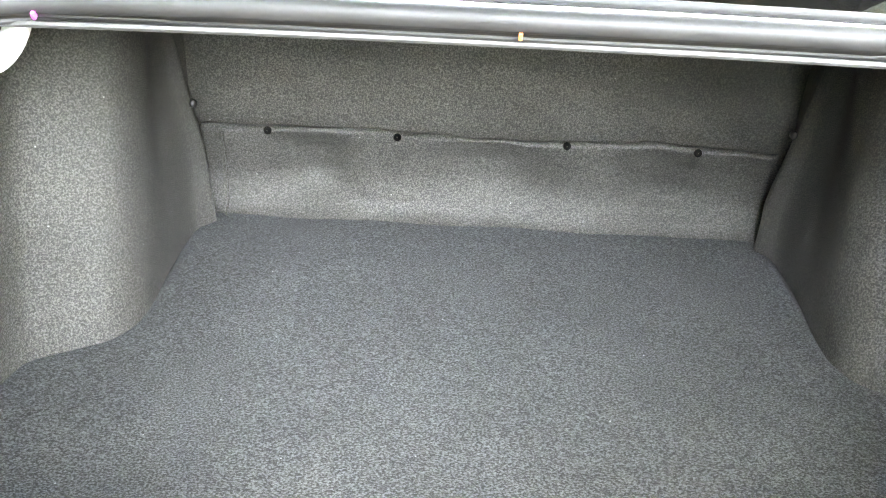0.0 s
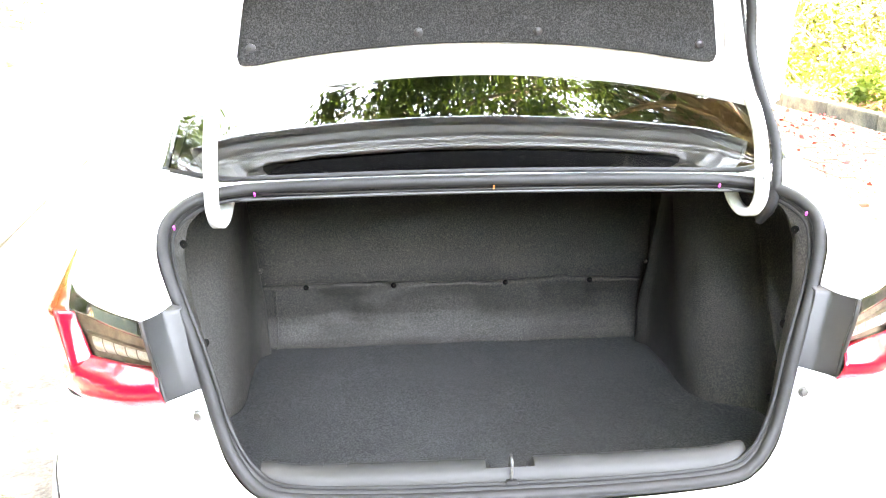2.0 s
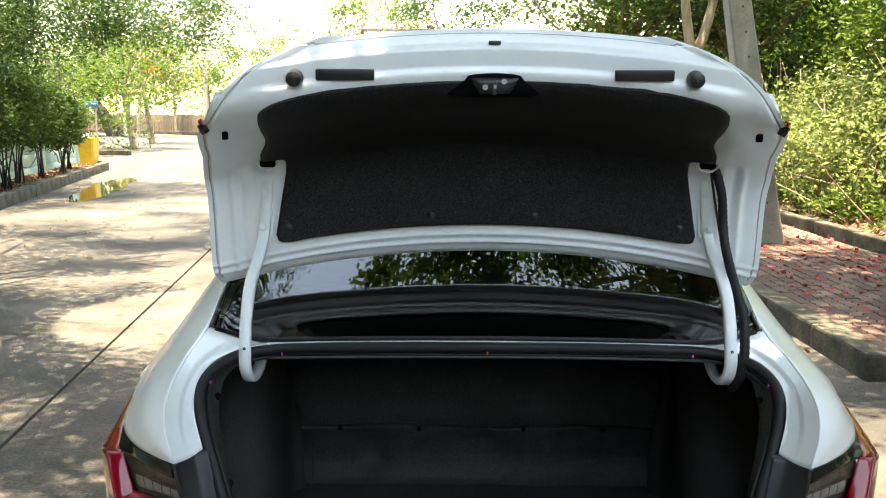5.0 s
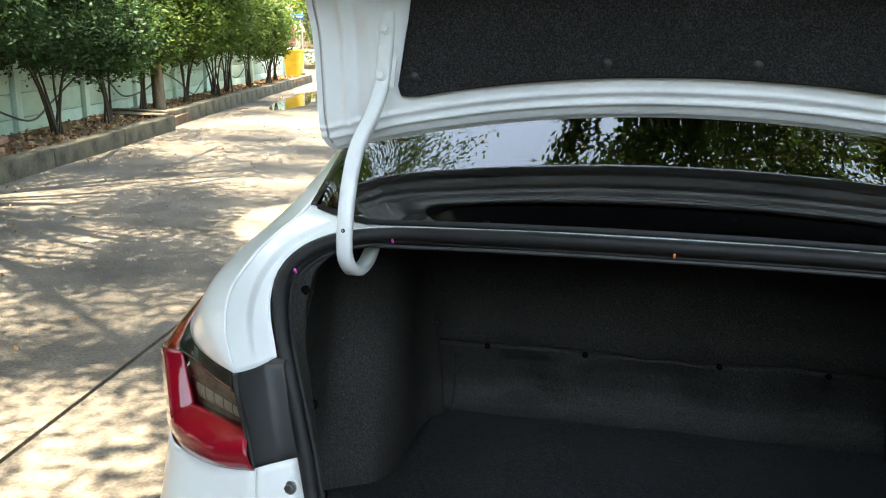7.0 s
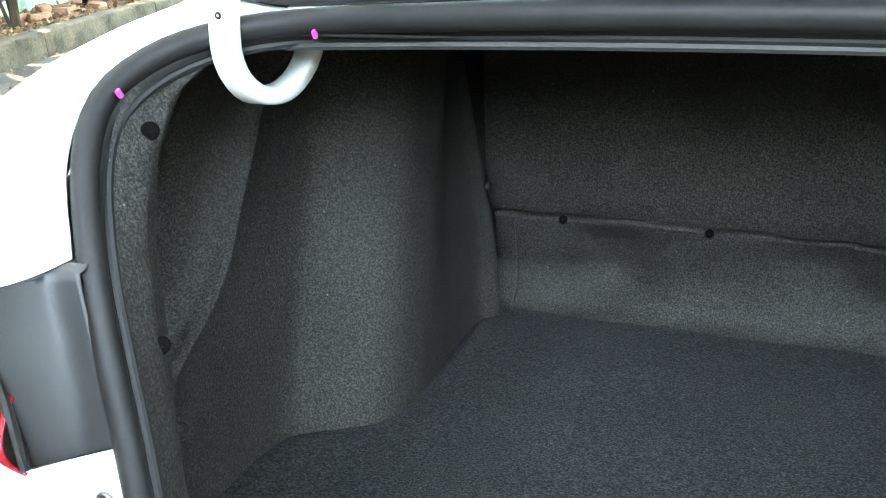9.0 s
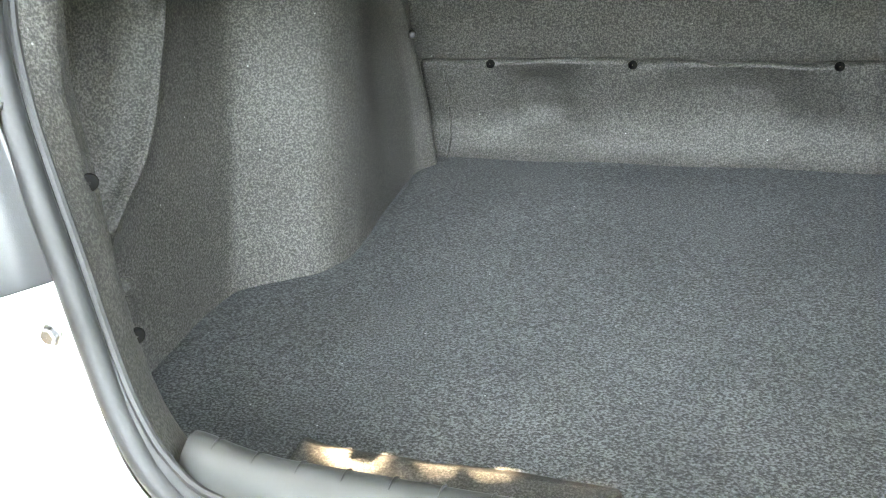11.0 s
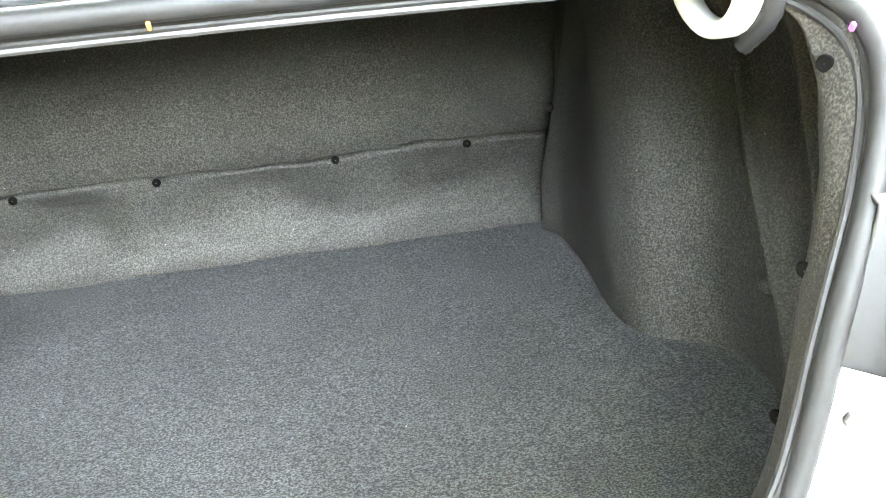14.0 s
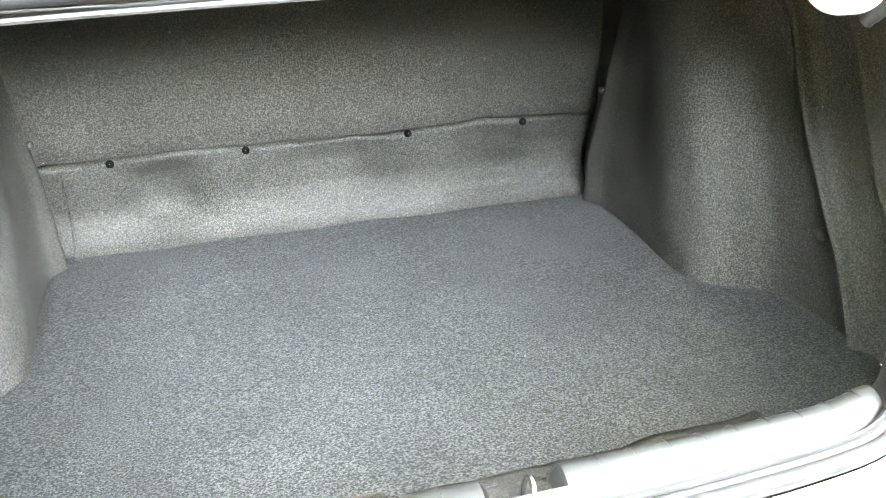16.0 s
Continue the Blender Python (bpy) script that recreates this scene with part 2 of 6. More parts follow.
def puddle_material():
    m, nt, b = nodes_of("shallow rain puddle")
    n = noise_node(nt, 3.0, 3)
    nt.links.new(ramp(nt, n.outputs[0], [(0.4, (0.035, 0.03, 0.02)), (0.7, (0.07, 0.06, 0.035))]), b.inputs["Base Color"])
    b.inputs["Roughness"].default_value = 0.03
    w = noise_node(nt, 5.0, 2)
    bump(nt, b, w.outputs[0], 0.04, 0.01)
    return m


PUDDLE = puddle_material()


# ---- mesh helpers ----
def thing(name, label, category, group="", kind="", at=(0, 0, 0)):
    ob = new(name)
    ob.location = at
    ob.empty_display_size = 0.05
    return tagged(ob, label, category, group, kind)


def finish(name, bm, material, smooth=True):
    me = bpy.data.meshes.new(name)
    bm.to_mesh(me)
    bm.free()
    me.materials.append(material)
    if smooth:
        for p in me.polygons:
            p.use_smooth = True
    return me


def part(name, bm, material, parent, label="", smooth=True, solid=0.0, sharp=40):
    ob = new(name, finish(name, bm, material, smooth))
    ob.parent = parent
    if label:
        ob["label"] = label
    if solid:
        mod = ob.modifiers.new("thickness", "SOLIDIFY")
        mod.thickness, mod.offset = solid, 0.0
    if smooth:
        ob.data.set_sharp_from_angle(angle=radians(sharp))
    return ob


def spline(points, n, closed=False):
    """n points along a smooth curve through the given ones, evenly spread."""
    p = np.array(points, float)
    if len(p) == 2:
        return p[0] + (p[1] - p[0]) * np.linspace(0, 1, n)[:, None]
    if closed:
        p = np.concatenate([p, p[:1]])
    ends = (p[-2], p[1]) if closed else (2 * p[0] - p[1], 2 * p[-1] - p[-2])
    q = np.concatenate([[ends[0]], p, [ends[1]]])
    out = []
    for i in range(1, len(q) - 2):
        for s in np.linspace(0, 1, 24, endpoint=False):
            a, b, c, d = q[i - 1], q[i], q[i + 1], q[i + 2]
            out.append(0.5 * (2 * b + (c - a) * s + (2 * a - 5 * b + 4 * c - d) * s**2 + (3 * b - a - 3 * c + d) * s**3))
    out = np.array(out + [p[-1]])
    length = np.r_[0, np.cumsum(np.linalg.norm(np.diff(out, axis=0), axis=1))]
    want = np.linspace(0, length[-1], n + 1 if closed else n)
    res = np.stack([np.interp(want, length, out[:, k]) for k in range(out.shape[1])], 1)
    return res[:-1] if closed else res


def sheet(bm, rows, wrap=False, flip=False):
    """Quads over a grid of points; wrap joins the last column to the first."""
    rows = np.array(rows, float)
    vs = [[bm.verts.new(p) for p in row] for row in rows]
    m, n = len(vs), len(vs[0])
    for i in range(m - 1):
        for j in range(n if wrap else n - 1):
            k = (j + 1) % n
            f = [vs[i][j], vs[i][k], vs[i + 1][k], vs[i + 1][j]]
            try:
                bm.faces.new(f[::-1] if flip else f)
            except ValueError:
                pass
    return vs


def loft(rails, n, m, bm=None, flip=False):
    """A smooth sheet through rails: each is a list of points; n along the rails, m across them."""
    bm = bm or bmesh.new()
    along = np.array([spline(r, n) for r in rails])
    grid = np.array([spline(along[:, j], m) for j in range(n)])
    sheet(bm, grid, flip=flip)
    return bm


def steps(points, k):
    """A smooth curve through the points with the same number of steps between each two."""
    p = np.array(points, float)
    q = np.concatenate([[2 * p[0] - p[1]], p, [2 * p[-1] - p[-2]]])
    out = []
    for i in range(1, len(q) - 2):
        a, b, c, d = q[i - 1], q[i], q[i + 1], q[i + 2]
        near = [max(np.linalg.norm(v), 1e-4) ** 0.5 for v in (b - a, c - b, d - c)]
        m1 = (c - b) + near[1] * ((b - a) / near[0] - (c - a) / (near[0] + near[1]))
        m2 = (c - b) + near[1] * ((d - c) / near[2] - (d - b) / (near[1] + near[2]))
        for s in np.linspace(0, 1, k, endpoint=False):
            out.append((2 * s**3 - 3 * s**2 + 1) * b + (s**3 - 2 * s**2 + s) * m1 + (3 * s**2 - 2 * s**3) * c + (s**3 - s**2) * m2)
    return np.array(out + [p[-1]])


def outward(bm, way):
    """Turns all faces so that on the whole they look along a direction."""
    bm.normal_update()
    if sum((f.normal for f in bm.faces), Vector()).dot(Vector(way)) < 0:
        bmesh.ops.reverse_faces(bm, faces=bm.faces[:])
    return bm


def sides(points, s):
    """Points given for x > 0, laid on the side s."""
    return [(s * x, y, z) for x, y, z in points]


def tube(bm, path, radii, seg=8, closed=False, caps=True, flat=1.0, up=(0, 0, 1)):
    path = np.array(path, float)
    n = len(path)
    radii = np.full(n, radii) if np.isscalar(radii) else np.interp(np.linspace(0, 1, n), np.linspace(0, 1, len(radii)), radii)
    rings = []
    for i in range(n):
        a, b = (path[i - 1], path[(i + 1) % n]) if closed else (path[max(i - 1, 0)], path[min(i + 1, n - 1)])
        t = (b - a) / max(np.linalg.norm(b - a), 1e-9)
        side = np.cross(t, up)
        if np.linalg.norm(side) < 1e-3:
            side = np.cross(t, (1, 0, 0.01))
        side /= np.linalg.norm(side)
        over = np.cross(side, t)
        ang = np.linspace(0, 2 * np.pi, seg, endpoint=False)
        rings.append(path[i] + radii[i] * (np.cos(ang)[:, None] * side + flat * np.sin(ang)[:, None] * over))
    if closed:
        rings.append(rings[0])
    vs = sheet(bm, rings, wrap=True)
    if caps and not closed:
        bm.faces.new(vs[0][::-1])
        bm.faces.new(vs[-1])
    return bm


def strap(bm, path, wide, thick):
    """A flat bar that follows a path in a plane of constant x; wide along x, thick across."""
    path = np.array(path, float)
    rings = []
    for i in range(len(path)):
        t = path[min(i + 1, len(path) - 1)] - path[max(i - 1, 0)]
        t /= np.linalg.norm(t)
        nrm = np.cross(t, (1, 0, 0))
        nrm /= np.linalg.norm(nrm)
        c = min(wide, thick) * 0.18
        a, b = wide / 2, thick / 2
        rings.append([path[i] + (u * a + du, 0, 0) + nrm * (v * b + dv) for u, v, du, dv in (
            (-1, -1, c, 0), (1, -1, -c, 0), (1, -1, 0, c), (1, 1, 0, -c), (1, 1, -c, 0), (-1, 1, c, 0), (-1, 1, 0, -c), (-1, -1, 0, c))])
    vs = sheet(bm, rings, wrap=True)
    bm.faces.new(vs[0][::-1])
    bm.faces.new(vs[-1])
    return bm


def block(bm, size, m=Matrix(), bevel=0.0):
    made = bmesh.ops.create_cube(bm, size=1.0, matrix=m @ Matrix.Diagonal((*size, 1)))
    if bevel:
        edges = list({e for v in made["verts"] for e in v.link_edges})
        bmesh.ops.bevel(bm, geom=edges, offset=bevel, segments=2, affect="EDGES", profile=0.6)
    return bm


def disc(bm, radius, height, m=Matrix(), seg=20, dome=0.0, rim=0.0):
    """A round cap that stands along z: a flange, then a smaller top."""
    rs = [(radius, 0), (radius, height * 0.6), (radius * 0.88, height)]
    rs += [(radius * (0.55 if rim == 0 else rim), height + dome), (0.001, height + dome * 1.2)]
    rings = [[m @ Vector((r * math.cos(a), r * math.sin(a), h)) for a in np.linspace(0, 2 * np.pi, seg, endpoint=False)] for r, h in rs]
    sheet(bm, rings, wrap=True)
    return bm


def facing(place, normal):
    return Matrix.Translation(place) @ Vector(normal).to_track_quat("Z", "Y").to_matrix().to_4x4()


def hexbolt(bm, place, normal, r=0.012):
    m = facing(place, normal)
    disc(bm, r * 1.35, r * 0.35, m, 20)
    for rr, h0, h1 in ((r, r * 0.3, r * 1.0),):
        a = [[m @ Vector((rr * k * math.cos(t), rr * k * math.sin(t), h)) for t in np.linspace(0, 2 * np.pi, 6, endpoint=False)] for k, h in ((1, h0), (1, h1 * 0.85), (0.85, h1), (0.02, h1))]
        sheet(bm, a, wrap=True)
    return bm

def ease(v):
    v = min(max(v, 0.0), 1.0)
    return v * v * (3 - 2 * v)


# ---- the car ----
car = thing("car", "white compact sedan parked with its boot lid wide open", "car")

# Weatherstrip line of the boot opening, for x > 0, from the top centre down to the bottom centre.
SEAL = [(0, 0.350, 1.171), (0.2, 0.356, 1.169), (0.38, 0.374, 1.161), (0.48, 0.380, 1.155), (0.545, 0.358, 1.148), (0.587, 0.315, 1.134),
        (0.608, 0.268, 1.107), (0.602, 0.228, 1.064), (0.576, 0.187, 0.998), (0.549, 0.158, 0.93), (0.527, 0.137, 0.86), (0.508, 0.118, 0.79),
        (0.484, 0.098, 0.735), (0.448, 0.080, 0.692), (0.39, 0.068, 0.672), (0.2, 0.060, 0.665), (0, 0.058, 0.664)]
half = spline(SEAL, 90)
loop = np.concatenate([half, (half * (-1, 1, 1))[::-1][1:-1]])


def seal_at(z):
    """The strip's place on the upright side of the opening, at a height."""
    side = half[25:80]
    order = np.argsort(side[:, 2])
    return np.array([np.interp(z, side[order, 2], side[order, k]) for k in (0, 1)])


bm = tube(bmesh.new(), loop, 0.0118, 12, closed=True)
seal = part("weather_seal", bm, RUBBER, car, "black rubber weatherstrip round the boot opening")
inner = loop * (0.978, 1, 1) + (0, 0.010, 0)
inner[:, 2] = 0.915 + (loop[:, 2] - 0.915) * 0.925
bm = bmesh.new()
channel = 0.5 * (loop + inner) + (0, -0.003, 0)
sheet(bm, [loop, channel, inner], wrap=True)
part("seal_channel", bm, RUBBER_BAND, seal, solid=0.002)
part("seal_lip", tube(bmesh.new(), inner, 0.0042, 8, closed=True), RUBBER, seal)
for x, y, z, m in ((0.0, 0.344, 1.159, ORANGE), (-0.457, 0.371, 1.147, MAGENTA), (0.457, 0.371, 1.147, MAGENTA), (-0.590, 0.268, 1.112, MAGENTA), (0.590, 0.268, 1.112, MAGENTA)):
    bm = block(bmesh.new(), (0.0035, 0.005, 0.008), pose(x, y, z, 30), 0.001)
    part("paint_mark", bm, m, seal)

# Rear quarter panels: from the gutter's edge and the window's edge outward and down.
RIDGE = [(0.622, 0.107, 0.997), (0.642, 0.125, 1.055), (0.652, 0.165, 1.100), (0.657, 0.25, 1.130), (0.661, 0.36, 1.149), (0.663, 0.48, 1.162), (0.660, 0.57, 1.190),
         (0.655, 0.70, 1.247), (0.642, 0.90, 1.337), (0.585, 1.10, 1.43)]
LAMP_TOP = [(0.623, 0.109, 0.995), (0.675, 0.140, 1.000), (0.730, 0.190, 1.005), (0.775, 0.260, 1.012), (0.800, 0.340, 1.022), (0.812, 0.430, 1.033)]
LAMP_BOTTOM = [(0.594, 0.103, 0.848), (0.66, 0.113, 0.838), (0.735, 0.145, 0.832), (0.790, 0.205, 0.842), (0.812, 0.290, 0.900), (0.818, 0.43, 1.028)]
for s in (-1, 1):
    bm = bmesh.new()
    mids = [(0.6225, 0.108, 0.996), (0.663, 0.128, 1.032), (0.700, 0.173, 1.063), (0.729, 0.253, 1.084), (0.752, 0.385, 1.101), (0.757, 0.48, 1.112), (0.757, 0.57, 1.125), (0.752, 0.70, 1.156), (0.74, 0.90, 1.225), (0.705, 1.10, 1.31)]
    waist = [(0.812, 0.43, 1.033), (0.826, 0.50, 1.045), (0.834, 0.57, 1.052), (0.838, 0.70, 1.066), (0.836, 0.90, 1.098), (0.822, 1.10, 1.150)]
    loft([sides(RIDGE, s), sides(mids, s), sides(LAMP_TOP[:5] + waist, s)], 80, 18, bm, flip=s > 0)
    fore = [waist]
    fore.append([(0.824, 0.43, 0.94), (0.846, 0.50, 0.95), (0.856, 0.57, 0.955), (0.862, 0.70, 0.965), (0.866, 0.90, 0.985), (0.868, 1.10, 1.01)])
    fore.append([(0.832, 0.43, 0.72), (0.852, 0.50, 0.72), (0.862, 0.57, 0.72), (0.868, 0.70, 0.72), (0.870, 0.90, 0.72), (0.870, 1.10, 0.72)])
    loft([sides(r, s) for r in fore], 30, 16, bm, flip=s > 0)
    part("quarter_panel", bm, PAINT, car, solid=0.003, sharp=60)
    beside = [(0.586, 0.177, 0.999), (0.613, 0.219, 1.066), (0.618, 0.265, 1.112), (0.598, 0.320, 1.142), (0.553, 0.366, 1.158), (0.49, 0.392, 1.164)]
    crest = [(x + 0.001, y, z - 0.002) for x, y, z in RIDGE[:3] + RIDGE[3:6]] + [(0.660, 0.520, 1.172)]
    low, high = spline(beside, 48), spline(crest, 48)
    fade = np.array([ease(k / 10) * ease((47 - k) / 12) for k in range(48)])
    rows = []
    for v in np.linspace(0, 1, 40):
        dip = (1 - ease((v - 0.44) / 0.14)) * ease(v / 0.1)
        row = (1 - v) * low + v * high
        row[:, 1] += 0.004 * dip * fade
        row[:, 2] -= 0.010 * dip * fade + 0.004 * math.sin(math.pi * v)
        rows.append(row)
    bm = bmesh.new()
    sheet(bm, [[(s * x, y, z) for x, y, z in r] for r in rows], flip=s < 0)
    part("gutter", bm, PAINT, car, "white painted gutter beside the boot opening", solid=0.002, sharp=60)
    # Dark moulded piece between the lamp and the opening.
    top = [(0.568, 0.170, 0.994), (0.592, 0.163, 0.993), (0.602, 0.150, 0.992), (0.622, 0.110, 0.990)]
    lip = [(x, y - 0.006, z - 0.012) for x, y, z in top]
    low = [(0.535, 0.137, 0.856), (0.562, 0.130, 0.855), (0.572, 0.122, 0.853), (0.596, 0.104, 0.850)]
    bm = loft([sides([(x, y + 0.012, z + 0.004) for x, y, z in top], s), sides(top, s), sides(lip, s), sides(low, s), sides([(x, y + 0.008, z - 0.03) for x, y, z in low], s)], 24, 30)
    part("lamp_garnish", bm, PLASTIC, car, "charcoal plastic garnish beside the tail lamp", solid=0.003, sharp=50)
    # Tail lamp: housing, red bottom, upright and side lenses, black upper band, smoked inner lens over pale silvered
    # cells.
    def lamp_sheet(*rails, n=18, m=8):
        return outward(loft([sides(r, s) for r in rails], n, m), (s * 0.5, -1, 0.2))

    housing = [[(x - 0.004, y + 0.030, z) for x, y, z in LAMP_BOTTOM], [(x - 0.004, y + 0.030, z) for x, y, z in LAMP_TOP]]
    lamp = part("tail_lamp", lamp_sheet(*housing, n=36), BLACK, car, "red and smoked tail lamp wrapping round the corner", solid=0.003)
    bottom = [[(0.589, 0.090, 0.851), (0.66, 0.108, 0.841), (0.735, 0.150, 0.836), (0.789, 0.199, 0.842)], [(0.592, 0.080, 0.868), (0.665, 0.094, 0.862), (0.73, 0.132, 0.862), (0.768, 0.168, 0.862)],
              [(0.597, 0.083, 0.886), (0.668, 0.098, 0.884), (0.725, 0.130, 0.886), (0.758, 0.154, 0.890)], [(0.603, 0.108, 0.911), (0.668, 0.136, 0.911), (0.715, 0.164, 0.911), (0.742, 0.176, 0.912)]]
    part("red_lens", lamp_sheet(*bottom, n=24, m=14), RED_LENS, lamp, solid=0.003, sharp=25)
    upright = [[(0.724, 0.170, 0.904), (0.740, 0.182, 0.945), (0.757, 0.195, 0.986)], [(0.741, 0.158, 0.899), (0.756, 0.176, 0.943), (0.772, 0.196, 0.986)], [(0.758, 0.153, 0.889), (0.773, 0.175, 0.940), (0.789, 0.199, 0.986)]]
    part("red_upright", lamp_sheet(*upright, n=14, m=8), RED_LENS, lamp, solid=0.003)
    side_lens = [[(0.789, 0.199, 0.986), (0.773, 0.175, 0.940), (0.758, 0.1535, 0.889), (0.765, 0.168, 0.862), (0.789, 0.200, 0.842)], [(0.813, 0.232, 0.979), (0.808, 0.222, 0.935), (0.800, 0.210, 0.89), (0.797, 0.207, 0.862), (0.791, 0.203, 0.843)],
                 [(0.820, 0.33, 0.995), (0.819, 0.31, 0.955), (0.815, 0.29, 0.92), (0.810, 0.272, 0.885), (0.803, 0.24, 0.858)], [(0.820, 0.43, 1.030), (0.820, 0.40, 1.006), (0.819, 0.36, 0.97), (0.815, 0.31, 0.92), (0.806, 0.25, 0.867)]]
    part("red_side_lens", lamp_sheet(*side_lens, n=16, m=18), RED_DEEP, lamp, solid=0.003)
    upper_side = [[(0.766, 0.198, 0.985), (0.774, 0.235, 1.004), (0.788, 0.30, 1.018), (0.811, 0.425, 1.036)], [(0.790, 0.206, 0.984), (0.800, 0.26, 1.002), (0.808, 0.33, 1.017), (0.816, 0.428, 1.034)], [(0.8150, 0.231, 0.975), (0.820, 0.28, 0.988), (0.822, 0.34, 1.002), (0.820, 0.430, 1.031)]]
    part("amber_side_lens", lamp_sheet(*upper_side), AMBER, lamp, solid=0.002)
    band = [[(0.620, 0.101, 0.967), (0.678, 0.137, 0.975), (0.730, 0.177, 0.982), (0.764, 0.198, 0.989), (0.772, 0.232, 1.003), (0.786, 0.298, 1.017), (0.811, 0.425, 1.035)], LAMP_TOP]
    part("black_band", lamp_sheet(*band, n=40), GLOSS_BLACK, lamp, solid=0.003)
    lens = [[(0.604, 0.100, 0.906), (0.664, 0.130, 0.906), (0.724, 0.166, 0.906)], [(0.611, 0.097, 0.938), (0.675, 0.136, 0.942), (0.740, 0.180, 0.945)], [(0.619, 0.101, 0.967), (0.685, 0.142, 0.976), (0.757, 0.194, 0.985)]]
    part("smoked_lens", lamp_sheet(*lens), SMOKED, lamp)
    deep = [[(x + 0.004, y + 0.020, z) for x, y, z in r] for r in lens]
    part("reflector", lamp_sheet(*deep), REFLECTOR, lamp, "brown-grey reflector behind the lens")
    for k in range(5):
        u0, u1 = 0.06 + 0.175 * k, 0.06 + 0.175 * k + 0.155
        at_ = lambda u, v: tuple((1 - u) * ((1 - v) * np.array(lens[0][0]) + v * np.array(lens[2][0])) + u * ((1 - v) * np.array(lens[0][2]) + v * np.array(lens[2][2])))  # noqa: E731
        cell = [[np.array(at_(u, v)) + (0.002, 0.018 - 0.008 * math.sin(math.pi * q), 0) for u in np.linspace(u0, u1, 4)] for q, v in ((0, 0.12), (0.35, 0.22), (0.7, 0.36), (1, 0.47))]
        part("lamp_cell", lamp_sheet(*[[tuple(p) for p in r] for r in cell], n=8, m=8), LAMP_CELL, lamp)
    ledge = [[np.array(at_(u, v)) + (0, o, 0) for u in np.linspace(0.02, 0.97, 6)] for v, o in ((0.50, 0.018), (0.515, 0.006), (0.55, 0.006), (0.565, 0.018))]
    part("lamp_ledge", lamp_sheet(*[[tuple(p) for p in r] for r in ledge], n=20, m=8), REFLECTOR, lamp)
    edge_line = spline(sides([(0.621, 0.106, 0.994), (0.614, 0.100, 0.955), (0.602, 0.098, 0.905), (0.590, 0.090, 0.855)], s), 24)
    part("lamp_edge", tube(bmesh.new(), edge_line, 0.0045, 8), BLACK, lamp)

# White rear body below and beside the opening, then the bumper.
inner_edge = [(0.539, 0.134, 0.857), (0.520, 0.118, 0.79), (0.496, 0.092, 0.730), (0.456, 0.071, 0.684), (0.392, 0.058, 0.662), (0.2, 0.050, 0.653), (0, 0.048, 0.651)]
outer_edge = [(0.594, 0.096, 0.850), (0.601, 0.096, 0.79), (0.605, 0.091, 0.72), (0.585, 0.070, 0.665), (0.49, 0.052, 0.628), (0.25, 0.040, 0.618), (0, 0.038, 0.616)]
for s in (-1, 1):
    bm = loft([sides(inner_edge, s), sides(outer_edge, s)], 60, 6, flip=s > 0)
    part("rear_panel", bm, PAINT, car, solid=0.003, sharp=60)
    shoulder = [(0, -0.085, 0.600), (0.3, -0.078, 0.602), (0.6, -0.035, 0.610), (0.76, 0.055, 0.640), (0.83, 0.22, 0.70), (0.838, 0.45, 0.73)]
    top_edge = [(0, 0.038, 0.616), (0.25, 0.040, 0.618), (0.49, 0.052, 0.628), (0.605, 0.090, 0.700), (0.60, 0.114, 0.80), (0.600, 0.106, 0.846)]
    bm = loft([sides(top_edge[:4], s), sides([(0, -0.03, 0.612), (0.25, -0.02, 0.613), (0.5, 0.005, 0.622), (0.66, 0.06, 0.68)], s), sides([(0, -0.085, 0.600), (0.3, -0.078, 0.602), (0.6, -0.035, 0.610), (0.72, 0.02, 0.63)], s)], 30, 12, flip=s < 0)
    loft([sides([(0.588, 0.094, 0.850), (0.66, 0.109, 0.840), (0.735, 0.150, 0.835), (0.790, 0.201, 0.841), (0.815, 0.29, 0.895), (0.824, 0.43, 0.98)], s),
          sides([(0.601, 0.091, 0.72), (0.67, 0.08, 0.74), (0.745, 0.11, 0.745), (0.803, 0.19, 0.755), (0.826, 0.29, 0.78), (0.832, 0.43, 0.82)], s),
          sides([(0.66, 0.062, 0.68), (0.70, 0.03, 0.66), (0.755, 0.06, 0.655), (0.815, 0.17, 0.67), (0.834, 0.28, 0.69), (0.838, 0.45, 0.72)], s)], 30, 14, bm, flip=s > 0)
    loft([sides(shoulder, s), sides([(x * 1.005, y - 0.012, z - 0.06) for x, y, z in shoulder], s), sides([(x, y, 0.42) for x, y, z in shoulder], s), sides([(x * 0.97, y + 0.05, 0.24) for x, y, z in shoulder], s)], 36, 14, bm, flip=s < 0)
    loft([sides([(0.59, 0.108, 0.78), (0.64, 0.085, 0.74), (0.72, 0.085, 0.715), (0.79, 0.18, 0.73), (0.825, 0.29, 0.75)], s), sides([(0.55, 0.02, 0.625), (0.62, -0.010, 0.612), (0.71, 0.025, 0.61), (0.785, 0.14, 0.61), (0.824, 0.28, 0.63)], s)], 24, 8, bm, flip=s > 0)
    part("bumper", bm, PAINT, car, solid=0.003, sharp=60)
    bm = disc(bmesh.new(), 0.0155, 0.002, facing((s * 0.545, 0.1195, 0.814), (0, -1, 0.15)), 24, -0.001, 0.7)
    part("bolt_boss", bm, PAINT, car)
    bm = hexbolt(bmesh.new(), (s * 0.545, 0.118, 0.814), (0, -1, 0.15), 0.0078)
    part("body_bolt", bm, DARK_STEEL, car)

# Strip of body between the rear window and the opening.
seal_top = [(x, 0.364 + 0.026 * (x / 0.5) ** 2, 1.175 - 0.014 * (x / 0.5) ** 2) for x in np.linspace(-0.50, 0.50, 9)]


